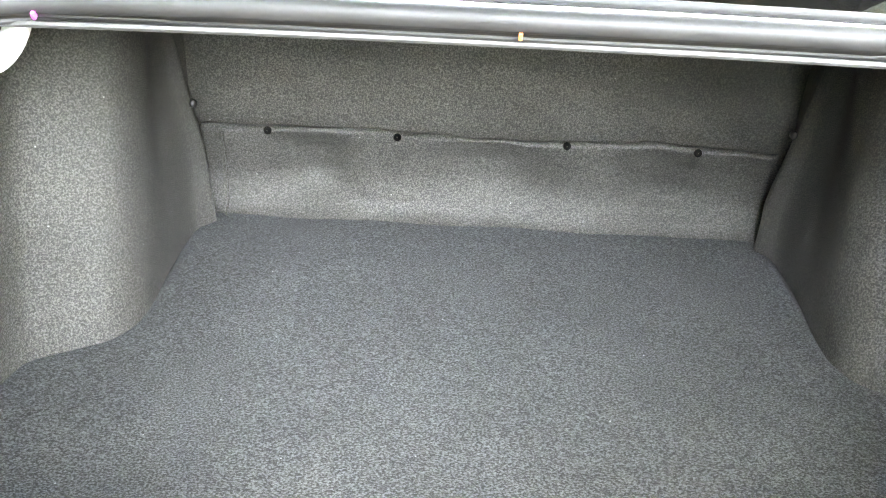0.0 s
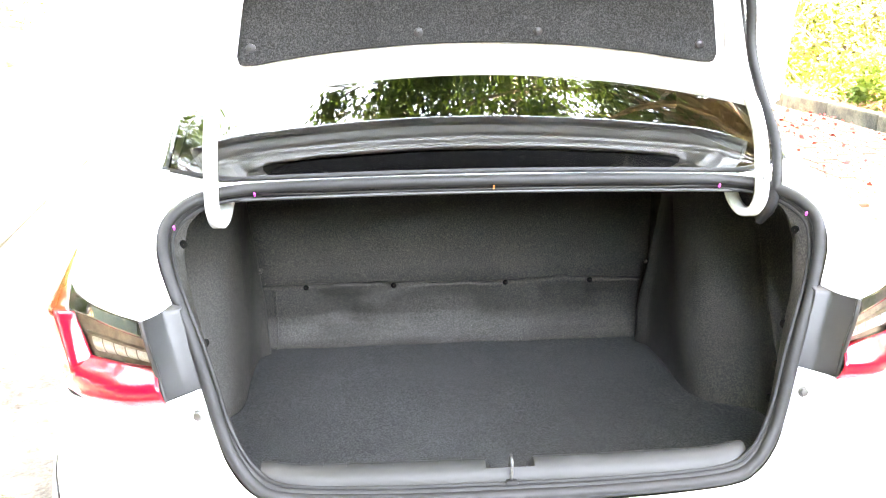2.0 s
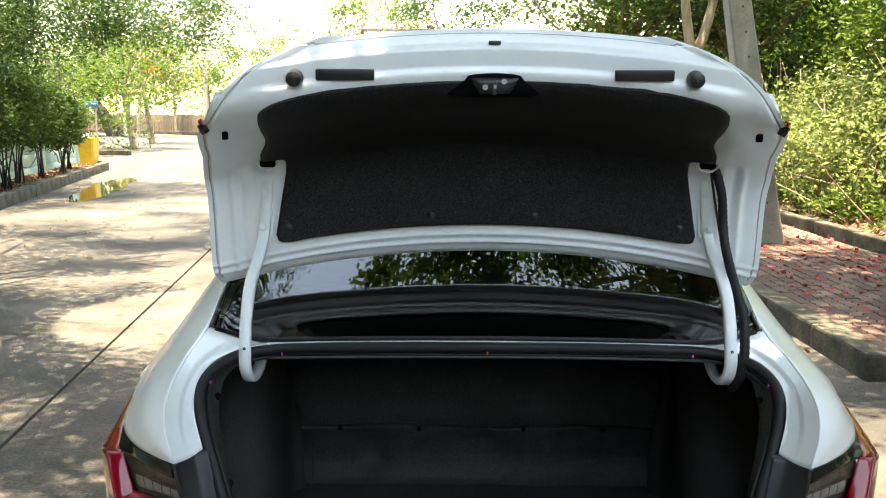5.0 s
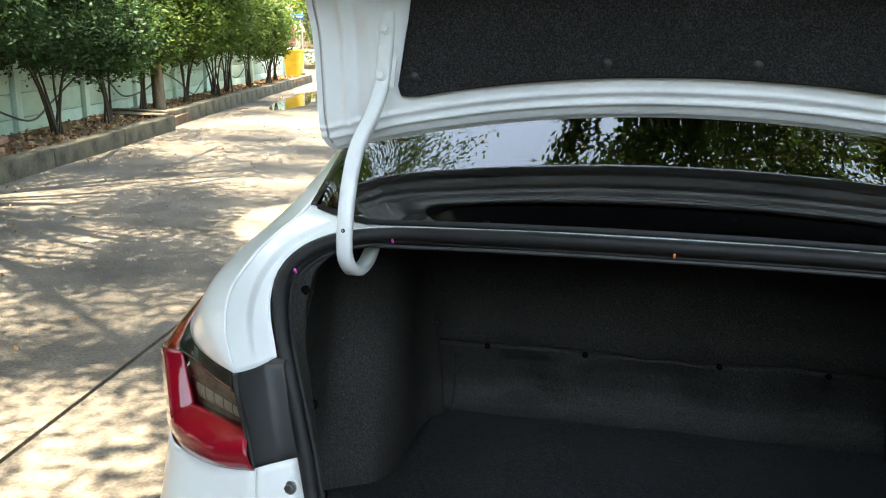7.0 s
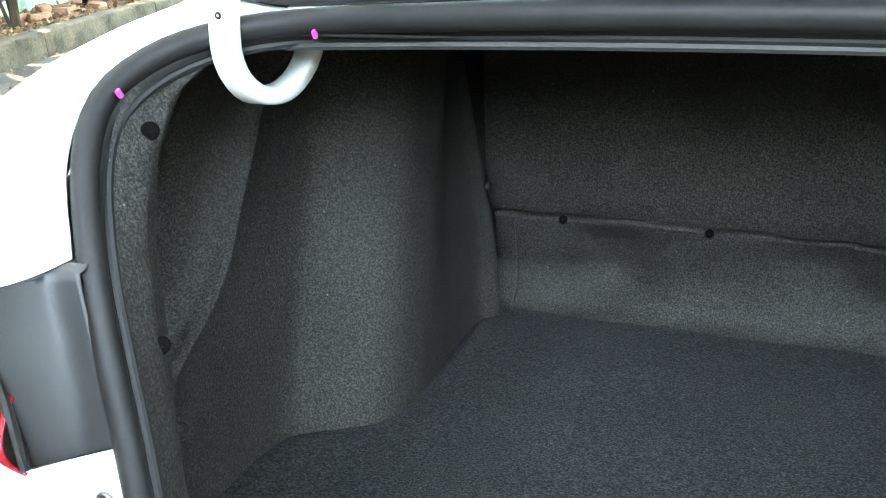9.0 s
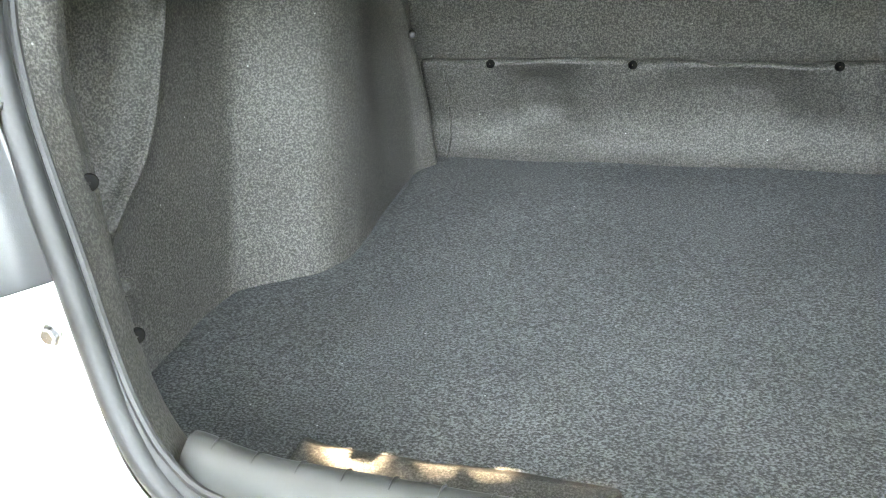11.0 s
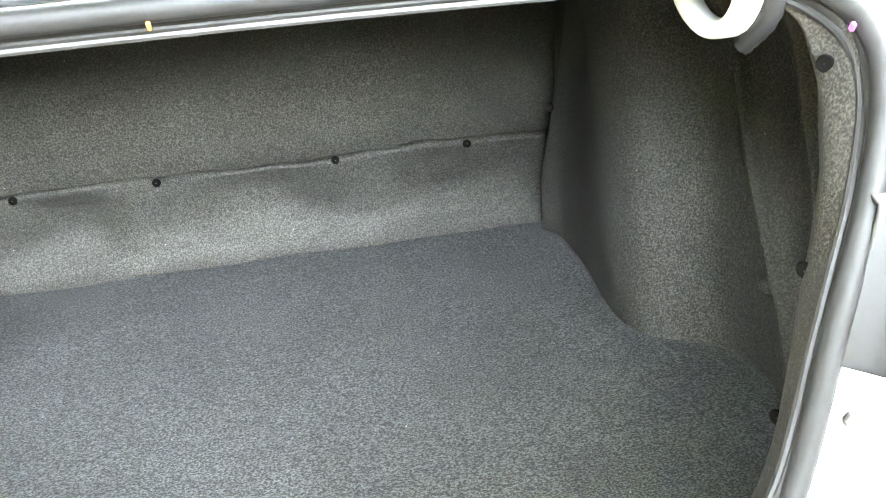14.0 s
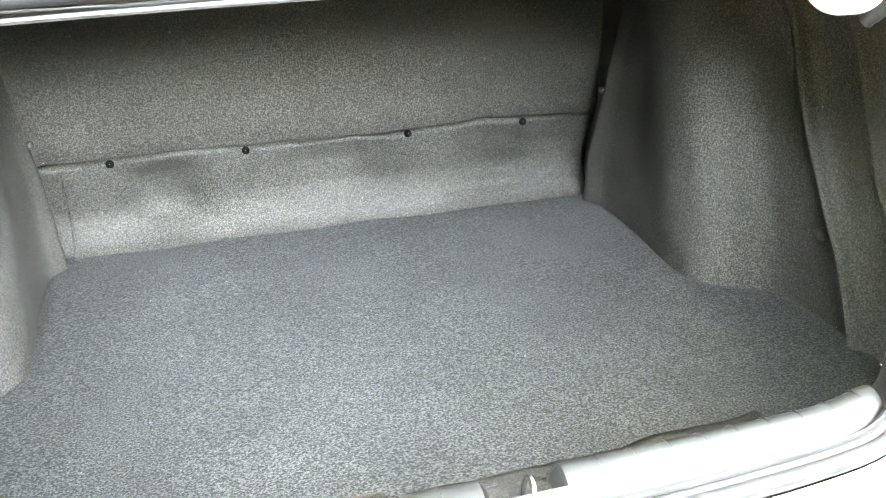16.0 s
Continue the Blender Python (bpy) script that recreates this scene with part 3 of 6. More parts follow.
def glass_foot(x):
    """The glass's lower edge: close along the seal, then swept up to the corners."""
    share = ease((0.662 - abs(x)) / 0.19)
    a = np.array((0.385 + 0.123 * (x / 0.644) ** 2, 1.188 - 0.020 * (x / 0.644) ** 2))
    b = np.array((0.3770 + 0.026 * (x / 0.5) ** 2, 1.1815 - 0.014 * (x / 0.5) ** 2))
    y, z = a + (b - a) * share
    return np.array((x, y, z))


deck_far = [glass_foot(x) - (0, 0.001, 0.003) for x in np.linspace(-0.50, 0.50, 9)]
part("rear_deck_strip", loft([deck_far, seal_top], 60, 5, flip=True), PAINT, car, solid=0.002)
win_top = np.array([(0.57 * u, 1.08 - 0.03 * u**2, 1.468 - 0.025 * u**2) for u in np.linspace(-1, 1, 41)])


def window_rail(v):
    """A line across the glass, v from its foot to its middle; the foot is bent steeper."""
    foot = np.array([glass_foot(0.655 * u) for u in np.linspace(-1, 1, 41)])
    mid = np.array([(0.648 * u, 0.72 + 0.02 * u**2, 1.3203 - 0.053 * u**2) for u in np.linspace(-1, 1, 41)])
    return foot + (mid - foot) * v + (0, 0, 0.0073 * (1 - (1 - min(v / 0.6, 1)) ** 3))


win_rails = [window_rail(v) for v in np.linspace(0, 1, 14)]
win_rails += [win_rails[-1] + (win_top - win_rails[-1]) * v + (0, 0, 0.002 * math.sin(math.pi * v)) for v in np.linspace(0, 1, 14)[1:]]
window = part("rear_window", loft(win_rails, 72, 80, flip=True), GLASS, car, "sloping tinted rear window mirroring trees and sky")
trim_in = np.array([glass_foot(x) + (0, 0.005, 0.005) for x in np.linspace(-0.64, 0.64, 61)])
bm = bmesh.new()
sheet(bm, [trim_in, trim_in + (0, -0.004, 0.001), trim_in + (0, -0.009, -0.006)], flip=True)
part("window_trim", bm, RUBBER, window, solid=0.003)
for s in (-1, 1):
    edge = spline([(s * 0.650, 0.512, 1.172), (s * 0.652, 0.70, 1.252), (s * 0.640, 0.90, 1.338), (s * 0.575, 1.06, 1.43)], 24)
    part("window_trim", tube(bmesh.new(), edge, 0.008, 8), GLOSS_BLACK, window)

# Parcel shelf, its dark hollow and raised rim shaped after the lid's mirror image, and the seat tops beyond.
def shelf_ring(wide, back, y0, z, n=72):
    """One contour of the shelf's raised rim: a flattened bow from side to side."""
    out = []
    for a in np.linspace(0, math.pi, n):
        u, v = -math.cos(a), math.sin(a)
        out.append((wide * math.copysign(abs(u) ** 0.92, u), y0 + (back - y0) * v**0.92, 1.150 + (z - 1.150) * v**0.6))
    return out


RIM_STEPS = [(0.455, 0.880, 0.495, 1.1495), (0.462, 0.888, 0.497, 1.1535), (0.488, 0.915, 0.505, 1.158), (0.512, 0.935, 0.512, 1.160), (0.520, 0.941, 0.515, 1.1645), (0.528, 0.948, 0.517, 1.167), (0.560, 0.980, 0.525, 1.176), (0.572, 0.992, 0.528, 1.1795), (0.582, 1.003, 0.531, 1.1800), (0.594, 1.018, 0.535, 1.174), (0.610, 1.035, 0.54, 1.156), (0.640, 1.10, 0.545, 1.1500)]
bm = bmesh.new()
sheet(bm, [shelf_ring(w, b, y0, z) for w, b, y0, z in RIM_STEPS], flip=True)
# The shelf itself is unseen, so it is kept nearly black.
shelf = part("parcel_shelf", bm, SHELF, car, "unseen black parcel shelf shaped after the lid's mirror image", solid=0.002, sharp=50)
bm = bmesh.new()
pool = np.array(shelf_ring(0.457, 0.882, 0.496, 1.1490))
front = np.stack([pool[:, 0], 0.418 + 0.123 * (pool[:, 0] / 0.644) ** 2, np.full(72, 1.1495)], 1)
sheet(bm, [front + (pool - front) * v for v in np.linspace(0, 1, 8)])
part("shelf_panel", bm, GLOSS_BLACK, shelf, "black panel shaped after the lining's mirror image")
bm = bmesh.new()
base_x = np.linspace(-0.64, 0.64, 60)
sheet(bm, [[(x, 0.408 + 0.123 * (x / 0.644) ** 2, 1.1475) for x in base_x], [(x, 0.545 + 0.02 * (x / 0.64) ** 2, 1.1475) for x in base_x]])
part("shelf_front", bm, SHELF, shelf, solid=0.002)
for s in (-1, 1):
    foot = [(s * 0.641, 0.525, 1.152), (s * 0.636, 0.75, 1.152), (s * 0.62, 1.10, 1.152)]
    crown_line = [(s * 0.636, 0.560, 1.176), (s * 0.628, 0.75, 1.250), (s * 0.575, 1.02, 1.375)]
    part("pillar_trim", loft([foot, crown_line], 20, 8), SHELF, shelf, "dark pillar trim beside the shelf", solid=0.003)
# Small discs stand for the lining clips mirrored in the glass.
for x, y in ((-0.33, 0.55), (-0.03, 0.84), (0.04, 0.845), (0.30, 0.57)):
    part("mirrored_clip", disc(bmesh.new(), 0.006, 0.003, pose(x, y, 1.1495), 14), BLACK, shelf)
bm = loft([[(-0.64, 1.10, 1.1475), (0.64, 1.10, 1.1475)], [(-0.64, 1.225, 1.1480), (0.64, 1.225, 1.1480)], [(-0.62, 1.25, 1.135), (0.62, 1.25, 1.135)], [(-0.62, 1.33, 1.11), (0.62, 1.33, 1.11)], [(-0.62, 1.45, 0.6), (0.62, 1.45, 0.6)]], 20, 16)
part("rear_seat", bm, FELT_DARK, car, "dark rear seat backs behind the parcel shelf", solid=0.01)

# Dark sheet added across the unseen cabin to stop sky showing through.
bm = loft([[(-0.80, 1.62, 0.45), (0.80, 1.62, 0.45)], [(-0.80, 1.68, 1.0), (0.80, 1.68, 1.0)], [(-0.66, 1.72, 1.36), (0.66, 1.72, 1.36)], [(-0.58, 1.74, 1.47), (0.58, 1.74, 1.47)]], 10, 12)
part("cabin_screen", bm, FELT_DARK, car, "unseen dark sheet added to close off the cabin", solid=0.02)

# Roof, flanks, glasshouse and front, plain as they are hidden behind the lid.
bm = loft([[(x, 1.08 - 0.03 * (x / 0.56) ** 2, 1.471 - 0.025 * (x / 0.56) ** 2) for x in np.linspace(-0.6, 0.6, 7)], [(x, 1.7, 1.490 - 0.03 * (x / 0.6) ** 2) for x in np.linspace(-0.61, 0.61, 7)],
           [(x, 2.35, 1.44 - 0.03 * (x / 0.6) ** 2) for x in np.linspace(-0.58, 0.58, 7)]], 20, 20)
part("roof", bm, PAINT, car, solid=0.01)
for s in (-1, 1):
    flank = [[(0.822, 1.10, 1.15), (0.83, 1.6, 1.08), (0.835, 2.4, 1.02), (0.80, 3.2, 0.96), (0.66, 4.05, 0.80)], [(0.868, 1.10, 1.01), (0.872, 1.6, 0.98), (0.872, 2.4, 0.93), (0.86, 3.2, 0.88), (0.72, 4.08, 0.70)],
             [(0.870, 1.10, 0.72), (0.872, 1.6, 0.7), (0.872, 2.4, 0.68), (0.865, 3.2, 0.66), (0.74, 4.12, 0.6)], [(0.83, 0.45, 0.26), (0.85, 1.6, 0.26), (0.85, 2.4, 0.26), (0.84, 3.2, 0.26), (0.70, 4.1, 0.28)]]
    part("flank", loft([sides(r, s) for r in flank], 40, 16, flip=s > 0), PAINT, car, solid=0.004)
    pillar = [[(0.585, 1.10, 1.432), (0.605, 1.7, 1.45), (0.585, 2.35, 1.41)], [(0.66, 1.16, 1.36), (0.68, 1.7, 1.37), (0.67, 2.45, 1.33)]]
    part("roof_rail", loft([sides(r, s) for r in pillar], 20, 5, flip=s > 0), PAINT, car, solid=0.006)
    glass = [[(0.66, 1.16, 1.36), (0.68, 1.7, 1.37), (0.67, 2.45, 1.33)], [(0.82, 1.12, 1.145), (0.83, 1.7, 1.07), (0.835, 2.75, 1.00)]]
    part("side_window", loft([sides(r, s) for r in glass], 20, 6, flip=s > 0), GLASS_SIDE, car, "black tinted side window", solid=0.003)
bm = loft([[(-0.58, 2.35, 1.41), (0, 2.38, 1.44), (0.58, 2.35, 1.41)], [(-0.74, 3.05, 1.02), (0, 3.15, 1.02), (0.74, 3.05, 1.02)]], 20, 8)
part("windscreen", bm, GLASS_SIDE, car, solid=0.004)
bm = loft([[(-0.78, 3.03, 1.01), (0, 3.13, 1.02), (0.78, 3.03, 1.01)], [(-0.78, 3.6, 0.92), (0, 3.7, 0.96), (0.78, 3.6, 0.92)], [(-0.68, 4.05, 0.80), (0, 4.22, 0.82), (0.68, 4.05, 0.80)],
           [(-0.72, 4.12, 0.58), (0, 4.3, 0.58), (0.72, 4.12, 0.58)], [(-0.70, 4.08, 0.28), (0, 4.25, 0.28), (0.70, 4.08, 0.28)]], 20, 24)
part("bonnet", bm, PAINT, car, solid=0.006)
part("underbody", block(bmesh.new(), (1.5, 3.9, 0.06), pose(0, 2.15, 0.25), 0.02), BLACK, car)
for x, y in ((-0.75, 0.98), (0.75, 0.98), (-0.75, 3.42), (0.75, 3.42)):
    bm = bmesh.new()
    ring = [(0.20, -0.09), (0.285, -0.095), (0.305, -0.07), (0.31, 0), (0.305, 0.07), (0.285, 0.095), (0.20, 0.09)]
    sheet(bm, [[(x + w, y + r * math.cos(a), 0.31 + r * math.sin(a)) for r, w in ring] for a in np.linspace(0, 2 * np.pi, 33)])
    wheel = part("wheel", bm, TYRE, car)
    bm = bmesh.new()
    face = x + math.copysign(0.07, x)
    for k in range(5):
        a = 2 * math.pi * k / 5
        strap(bm, [(face, y + r * math.cos(a), 0.31 + r * math.sin(a)) for r in (0.03, 0.1, 0.2)], 0.02, 0.05)
    sheet(bm, [[(x + w, y + 0.205 * math.cos(a), 0.31 + 0.205 * math.sin(a)) for w in (-0.09, 0.09)] for a in np.linspace(0, 2 * np.pi, 25)])
    part("rim", bm, STEEL, wheel)
bm = loft([[(-0.86, 2.58, 1.12), (-0.93, 2.58, 1.13), (-1.06, 2.60, 1.15)], [(-0.86, 2.52, 1.22), (-0.95, 2.50, 1.25), (-1.07, 2.54, 1.24)], [(-0.86, 2.62, 1.24), (-0.95, 2.66, 1.26), (-1.06, 2.66, 1.24)], [(-0.86, 2.62, 1.12), (-0.93, 2.66, 1.12), (-1.06, 2.66, 1.15)], [(-0.86, 2.58, 1.12), (-0.93, 2.58, 1.13), (-1.06, 2.60, 1.15)]], 12, 24)
mirror = part("side_mirror", bm, GLOSS_BLACK, car, "black door mirror", solid=0.004)
bm = bmesh.new()
sheet(bm, [[(-0.90, 2.536, 1.145), (-1.045, 2.555, 1.16)], [(-0.90, 2.50, 1.225), (-1.045, 2.525, 1.225)]])
part("mirror_glass", bm, MIRROR_DARK, mirror, solid=0.002)

# ---- boot interior ----
RIM = [(1.135, 0.548, 0.372), (1.10, 0.582, 0.338), (1.05, 0.584, 0.296), (0.985, 0.571, 0.258), (0.885, 0.558, 0.236), (0.77, 0.550, 0.218), (0.68, 0.535, 0.203), (0.60, 0.513, 0.19), (0.515, 0.495, 0.185)]
RIB_Y = {1: [(0.515, 0.42), (0.586, 0.455), (0.66, 0.50), (0.72, 0.552), (0.811, 0.614), (0.982, 0.707), (1.14, 0.78)], -1: [(0.515, 0.34), (0.70, 0.37), (0.752, 0.412), (0.79, 0.475), (0.84, 0.528), (0.975, 0.615), (1.14, 0.70)]}


def side_wall(s):
    bm_ = bmesh.new()
    rows_ = []
    rz, rx, ry = (np.array([r[k] for r in RIM][::-1]) for k in range(3))
    for z in np.linspace(0.510, 1.132, 64):
        x_r, y_r = np.interp(z, rz, rx), np.interp(z, rz, ry)
        x_s, y_s = seal_at(max(z, 0.70))
        if z < 0.70:
            x_s, y_s = x_s - (0.70 - z) * 0.15, y_s + (0.70 - z) * 0.5
        y_b = np.interp(z, [r[0] for r in RIB_Y[s]], [r[1] for r in RIB_Y[s]])
        rise = 1.0 if s > 0 else min(1.0, max(0.0, (z - 0.70) / 0.05))
        near = ease((z - 0.60) / 0.06) * (s > 0)
        lean = 0.35 * (z - 0.515)
        top = max(0.0, (z - 0.98) / 0.15)
        deep = 0.732 - 0.10 * top**2
        fold = 0.010 * math.sin(min(z - 0.515, 0.3) * 8)
        y_e = 0.614 + lean
        pit = deep + 0.020
        h = min(max((z - 0.62) / 0.48, 0.0), 1.0)
        y_a, y_p = 0.80 + 0.8 * lean, 1.076 - 0.046 * h
        plan = [(x_s - 0.012, y_s + 0.014), ((x_s + x_r) / 2 - 0.012, (y_s + y_r) / 2 + 0.012), (x_r - 0.004, y_r - 0.012), (x_r + 0.004, y_r + 0.004), (x_r + 0.03, y_r + 0.014),
                (x_r + 0.09, y_r + 0.030), (pit - 0.03, max(0.315, y_r + 0.06)), (pit, 0.36 - 0.02 * top), (pit, max(y_b - 0.135, 0.362)), (pit - 0.020 * near, max(y_b - 0.108, 0.364)), (pit - 0.004, max(y_b - 0.088, 0.366)), (deep + 0.008, max(y_b - 0.050, 0.370)), (deep - 0.001, max(y_b - 0.028, 0.382)), (deep - 0.005 - 0.008 * rise, max(y_b - 0.013, 0.392)),
                (deep - 0.006 - 0.024 * rise, max(y_b - 0.004, 0.401)), (deep - 0.007 - 0.027 * rise, max(y_b + 0.003, 0.408)), (deep - 0.008 - 0.020 * rise, max(y_b + 0.012, 0.417)), (deep - 0.009 - 0.006 * rise, max(y_b + 0.034, 0.440)), (0.5 * deep + 0.352, 0.5 * (max(y_b, 0.41) + y_e)), (0.708, y_e - 0.030), (0.699, y_e - 0.006), (0.681, y_e + 0.012),
                (0.646, 0.644 + lean), (0.606, 0.666 + lean), (0.584, 0.688 + lean), (0.570, 0.717 + lean), (0.563, 0.748 + lean), (0.562, y_a),
                (0.567 + 0.010 * h, 0.5 * (y_a + y_p - 0.044)), (0.557 + 0.026 * h, y_p - 0.036), (0.543 + 0.038 * h + 0.3 * fold, y_p - 0.017), (0.531 + 0.050 * h + 0.3 * fold, y_p), (0.536 + 0.050 * h, y_p + 0.014), (0.556 + 0.032 * h, y_p + 0.026), (0.570 + 0.016 * h, max(1.108, y_p + 0.036)), (0.576 + 0.01 * h, 1.20)]
        rows_.append([(s * x, y, z) for x, y in steps(plan, 9)])
    rows_ = np.array(rows_)
    for i in range(rows_.shape[0]):
        for j in range(rows_.shape[1]):
            p = Vector(rows_[i, j])
            rows_[i, j] += 0.0035 * np.array(noise.noise_vector(p * 9)) * (1 if j > 24 else 0.2)
    sheet(bm_, rows_, flip=s > 0)
    return bm_


liner_label = "grey felt side trim moulded over the wheel arch"
for s in (-1, 1):
    trim = part("side_trim", side_wall(s), FELT, car, liner_label, sharp=80)
    for z, dx in ((0.774, 0.0), (0.912, 0.0), (1.075, 0.0)):
        x_s, y_s = seal_at(z)
        x_r = np.interp(z, [r[0] for r in RIM][::-1], [r[1] for r in RIM][::-1])
        y_r = np.interp(z, [r[0] for r in RIM][::-1], [r[2] for r in RIM][::-1])
        # Discs in the shade-dark tone stand for recessed clip holes.
        bm = disc(bmesh.new(), 0.0085, 0.003, facing((s * ((x_s + x_r) / 2 - 0.012), (y_s + y_r) / 2 + 0.0105, z), (-s * 0.8, -0.55, 0)), 18)
        part("trim_clip", bm, HOLE, trim, "black push clip")
    bm = disc(bmesh.new(), 0.012, 0.010, facing((s * 0.716, 0.40, 0.665) if s < 0 else (0.711, 0.545, 0.672), (-s, 0, 0)), 16, 0.004)
    part("trim_knob", bm, FELT, trim)

    bm = disc(bmesh.new(), 0.008, 0.004, facing((s * 0.545, 1.062, 0.775), (-s, -0.6, 0.1)), 18, 0.002)
    part("trim_clip", bm, BLACK, trim, "black push clip")

# Seat-back panel and the loose carpet riser below it.
bm = loft([[(-0.70, 1.190, 0.50), (0.70, 1.190, 0.50)], [(-0.68, 1.180, 0.60), (0.68, 1.180, 0.60)], [(-0.66, 1.152, 0.71), (0.66, 1.152, 0.71)], [(-0.66, 1.150, 0.74), (0.66, 1.150, 0.74)], [(-0.66, 1.165, 0.90), (0.62, 1.165, 0.90)], [(-0.64, 1.20, 1.14), (0.64, 1.20, 1.14)]], 40, 24)
back = part("seat_back_panel", bm, FELT, car, "grey felt panel on the rear seat back", solid=0.004)
rows = []
for v in np.linspace(0, 1, 40):
    y = np.interp(v, [0, 0.12, 0.24, 0.36, 0.48, 0.60, 0.78, 0.95, 1], [1.100, 1.114, 1.127, 1.138, 1.146, 1.149, 1.145, 1.137, 1.146])
    z = np.interp(v, [0, 0.12, 0.24, 0.36, 0.48, 0.60, 0.78, 0.95, 1], [0.5170, 0.525, 0.537, 0.554, 0.579, 0.608, 0.659, 0.700, 0.706])
    row = []
    for x in np.linspace(-0.560, 0.556, 170):
        k = max(0.0, v - 0.25)
        dent = 0.017 * math.exp(-(((x + 0.36 - 0.10 * (1 - v)) / 0.05) ** 2)) * math.sin(math.pi * min(1, k * 1.3))
        dent += 0.012 * math.exp(-(((x + 0.17) / 0.025) ** 2)) * max(0, v - 0.8) * 4 + 0.012 * math.exp(-(((x - 0.33) / 0.10) ** 2)) * math.sin(math.pi * k)
        dent += 0.008 * ease((x + 0.40) / 0.02) * ease((-0.22 - x) / 0.12) * ease((v - 0.35) / 0.1) * ease((0.9 - v) / 0.1) + 0.007 * ease((x - 0.26) / 0.06) * ease((0.42 - x) / 0.03) * ease((v - 0.4) / 0.1) * ease((0.9 - v) / 0.1)
        wave = 0.016 * noise.noise(Vector((x * 7, v * 2, 0))) * (0.3 + v) + 0.003 * noise.noise(Vector((x * 22, v * 5, 3))) * v
        lift = (0.006 * noise.noise(Vector((x * 14, 5, 0))) - 0.008 * math.sin(x * 5 + 1.5) ** 2) * v**6
        row.append((x, y + dent + wave, z + lift))
    rows.append(row)
bm = bmesh.new()
sheet(bm, rows)
riser = part("carpet_riser", bm, FELT, car, "creased grey carpet flap pinned below the seat back", solid=0.004, sharp=80)
for x in (-0.427, -0.176, 0.150, 0.400):
    bm = disc(bmesh.new(), 0.0078, 0.003, facing((x, 1.129, 0.699), (0, -1, 0.3)), 20, 0.002)
    part("fastener", bm, HOLE, riser, "black push-in fastener")
seam = [(-0.516, 1.098, 0.524), (-0.515, 1.130, 0.560), (-0.515, 1.138, 0.62), (-0.515, 1.130, 0.69)]
part("riser_seam", tube(bmesh.new(), spline(seam, 24), 0.0028, 6), FELT, riser)
bm = loft([[(-0.50, 0.376, 1.146), (0.50, 0.376, 1.146)], [(-0.60, 0.46, 1.137), (0.60, 0.46, 1.137)], [(-0.66, 0.7, 1.135), (0.66, 0.7, 1.135)], [(-0.66, 1.21, 1.135), (0.66, 1.21, 1.135)]], 8, 8)
part("boot_ceiling", bm, BLACK, car, solid=0.004)
part("boot_flange", tube(bmesh.new(), [(x, 0.360 + 0.028 * (x / 0.5) ** 2, 1.146 - 0.014 * (x / 0.5) ** 2) for x in np.linspace(-0.5, 0.5, 50)], 0.0035, 6), FLANGE, car, "pale body flange under the weatherstrip")

# Grey plastic sill trim in two lengths either side of the striker gap.
PROFILE = [(0.074, 0.660), (0.076, 0.678), (0.081, 0.694), (0.090, 0.706), (0.102, 0.713), (0.114, 0.714), (0.123, 0.709), (0.128, 0.699), (0.131, 0.68), (0.138, 0.60), (0.146, 0.510)]
prof = spline([(0, a, b) for a, b in PROFILE], 40)


def sill_point(x, j):
    """The sill's surface at a place along its length."""
    a = max(0.0, abs(x) - 0.34)
    end = max(0.0, abs(x) - 0.415) / 0.03
    return (x, prof[j, 1] - 0.010 * (1 - (x / 0.5) ** 2) + 1.4 * a**2, prof[j, 2] + 0.5 * a**2 - 0.006 * end**2 * (4 < j < 26))


bm = bmesh.new()
xs = np.r_[np.linspace(-0.442, -0.044, 50), np.linspace(-0.040, 0.040, 9), np.linspace(0.044, 0.442, 50)]
vs = [[bm.verts.new(sill_point(x, j)) for j in range(40)] for x in xs]
for i in range(len(xs) - 1):
    for j in range(39):
        if not (49 <= i <= 58 and j > 6):
            bm.faces.new((vs[i][j], vs[i + 1][j], vs[i + 1][j + 1], vs[i][j + 1])[::-1])
sill = part("sill_trim", bm, SILL_GREY, car, "grey grained plastic sill trim with a striker gap", sharp=50)
for s in (-1, 1):
    rim_line = [sill_point(s * 0.044, j) for j in range(5, 34)]
    bm = bmesh.new()
    sheet(bm, [rim_line, [(s * 0.036, y, z - 0.012) for x, y, z in rim_line], [(s * 0.034, y, z - 0.05) for x, y, z in rim_line]], flip=s > 0)
    part("gap_cheek", bm, SILL_GREY, sill)
    for k in range(9):
        x = s * (0.085 + 0.041 * k)
        rib_path = [np.array(sill_point(x, j)) + (0, 0, 0.0002) for j in range(9, 17)]
        part("sill_rib", tube(bmesh.new(), rib_path, [0.0004, 0.0016, 0.0016, 0.0004], 8), SILL_GREY, sill)
lip_back = [sill_point(x, 7) for x in np.linspace(-0.042, 0.042, 6)]
bm = bmesh.new()
sheet(bm, [lip_back, [(x, y + 0.003, z - 0.02) for x, y, z in lip_back]])
part("gap_front", bm, SILL_GREY, sill)
bm = loft([[(-0.05, 0.066, 0.676), (0.05, 0.066, 0.676)], [(-0.05, 0.09, 0.686), (0.05, 0.09, 0.686)], [(-0.05, 0.118, 0.684), (0.05, 0.118, 0.684)], [(-0.055, 0.142, 0.655), (0.055, 0.142, 0.655)], [(-0.065, 0.165, 0.53), (0.065, 0.165, 0.53)]], 10, 16, flip=True)
part("striker_pad", bm, FELT, sill, "grey felt showing in the striker gap", solid=0.003)
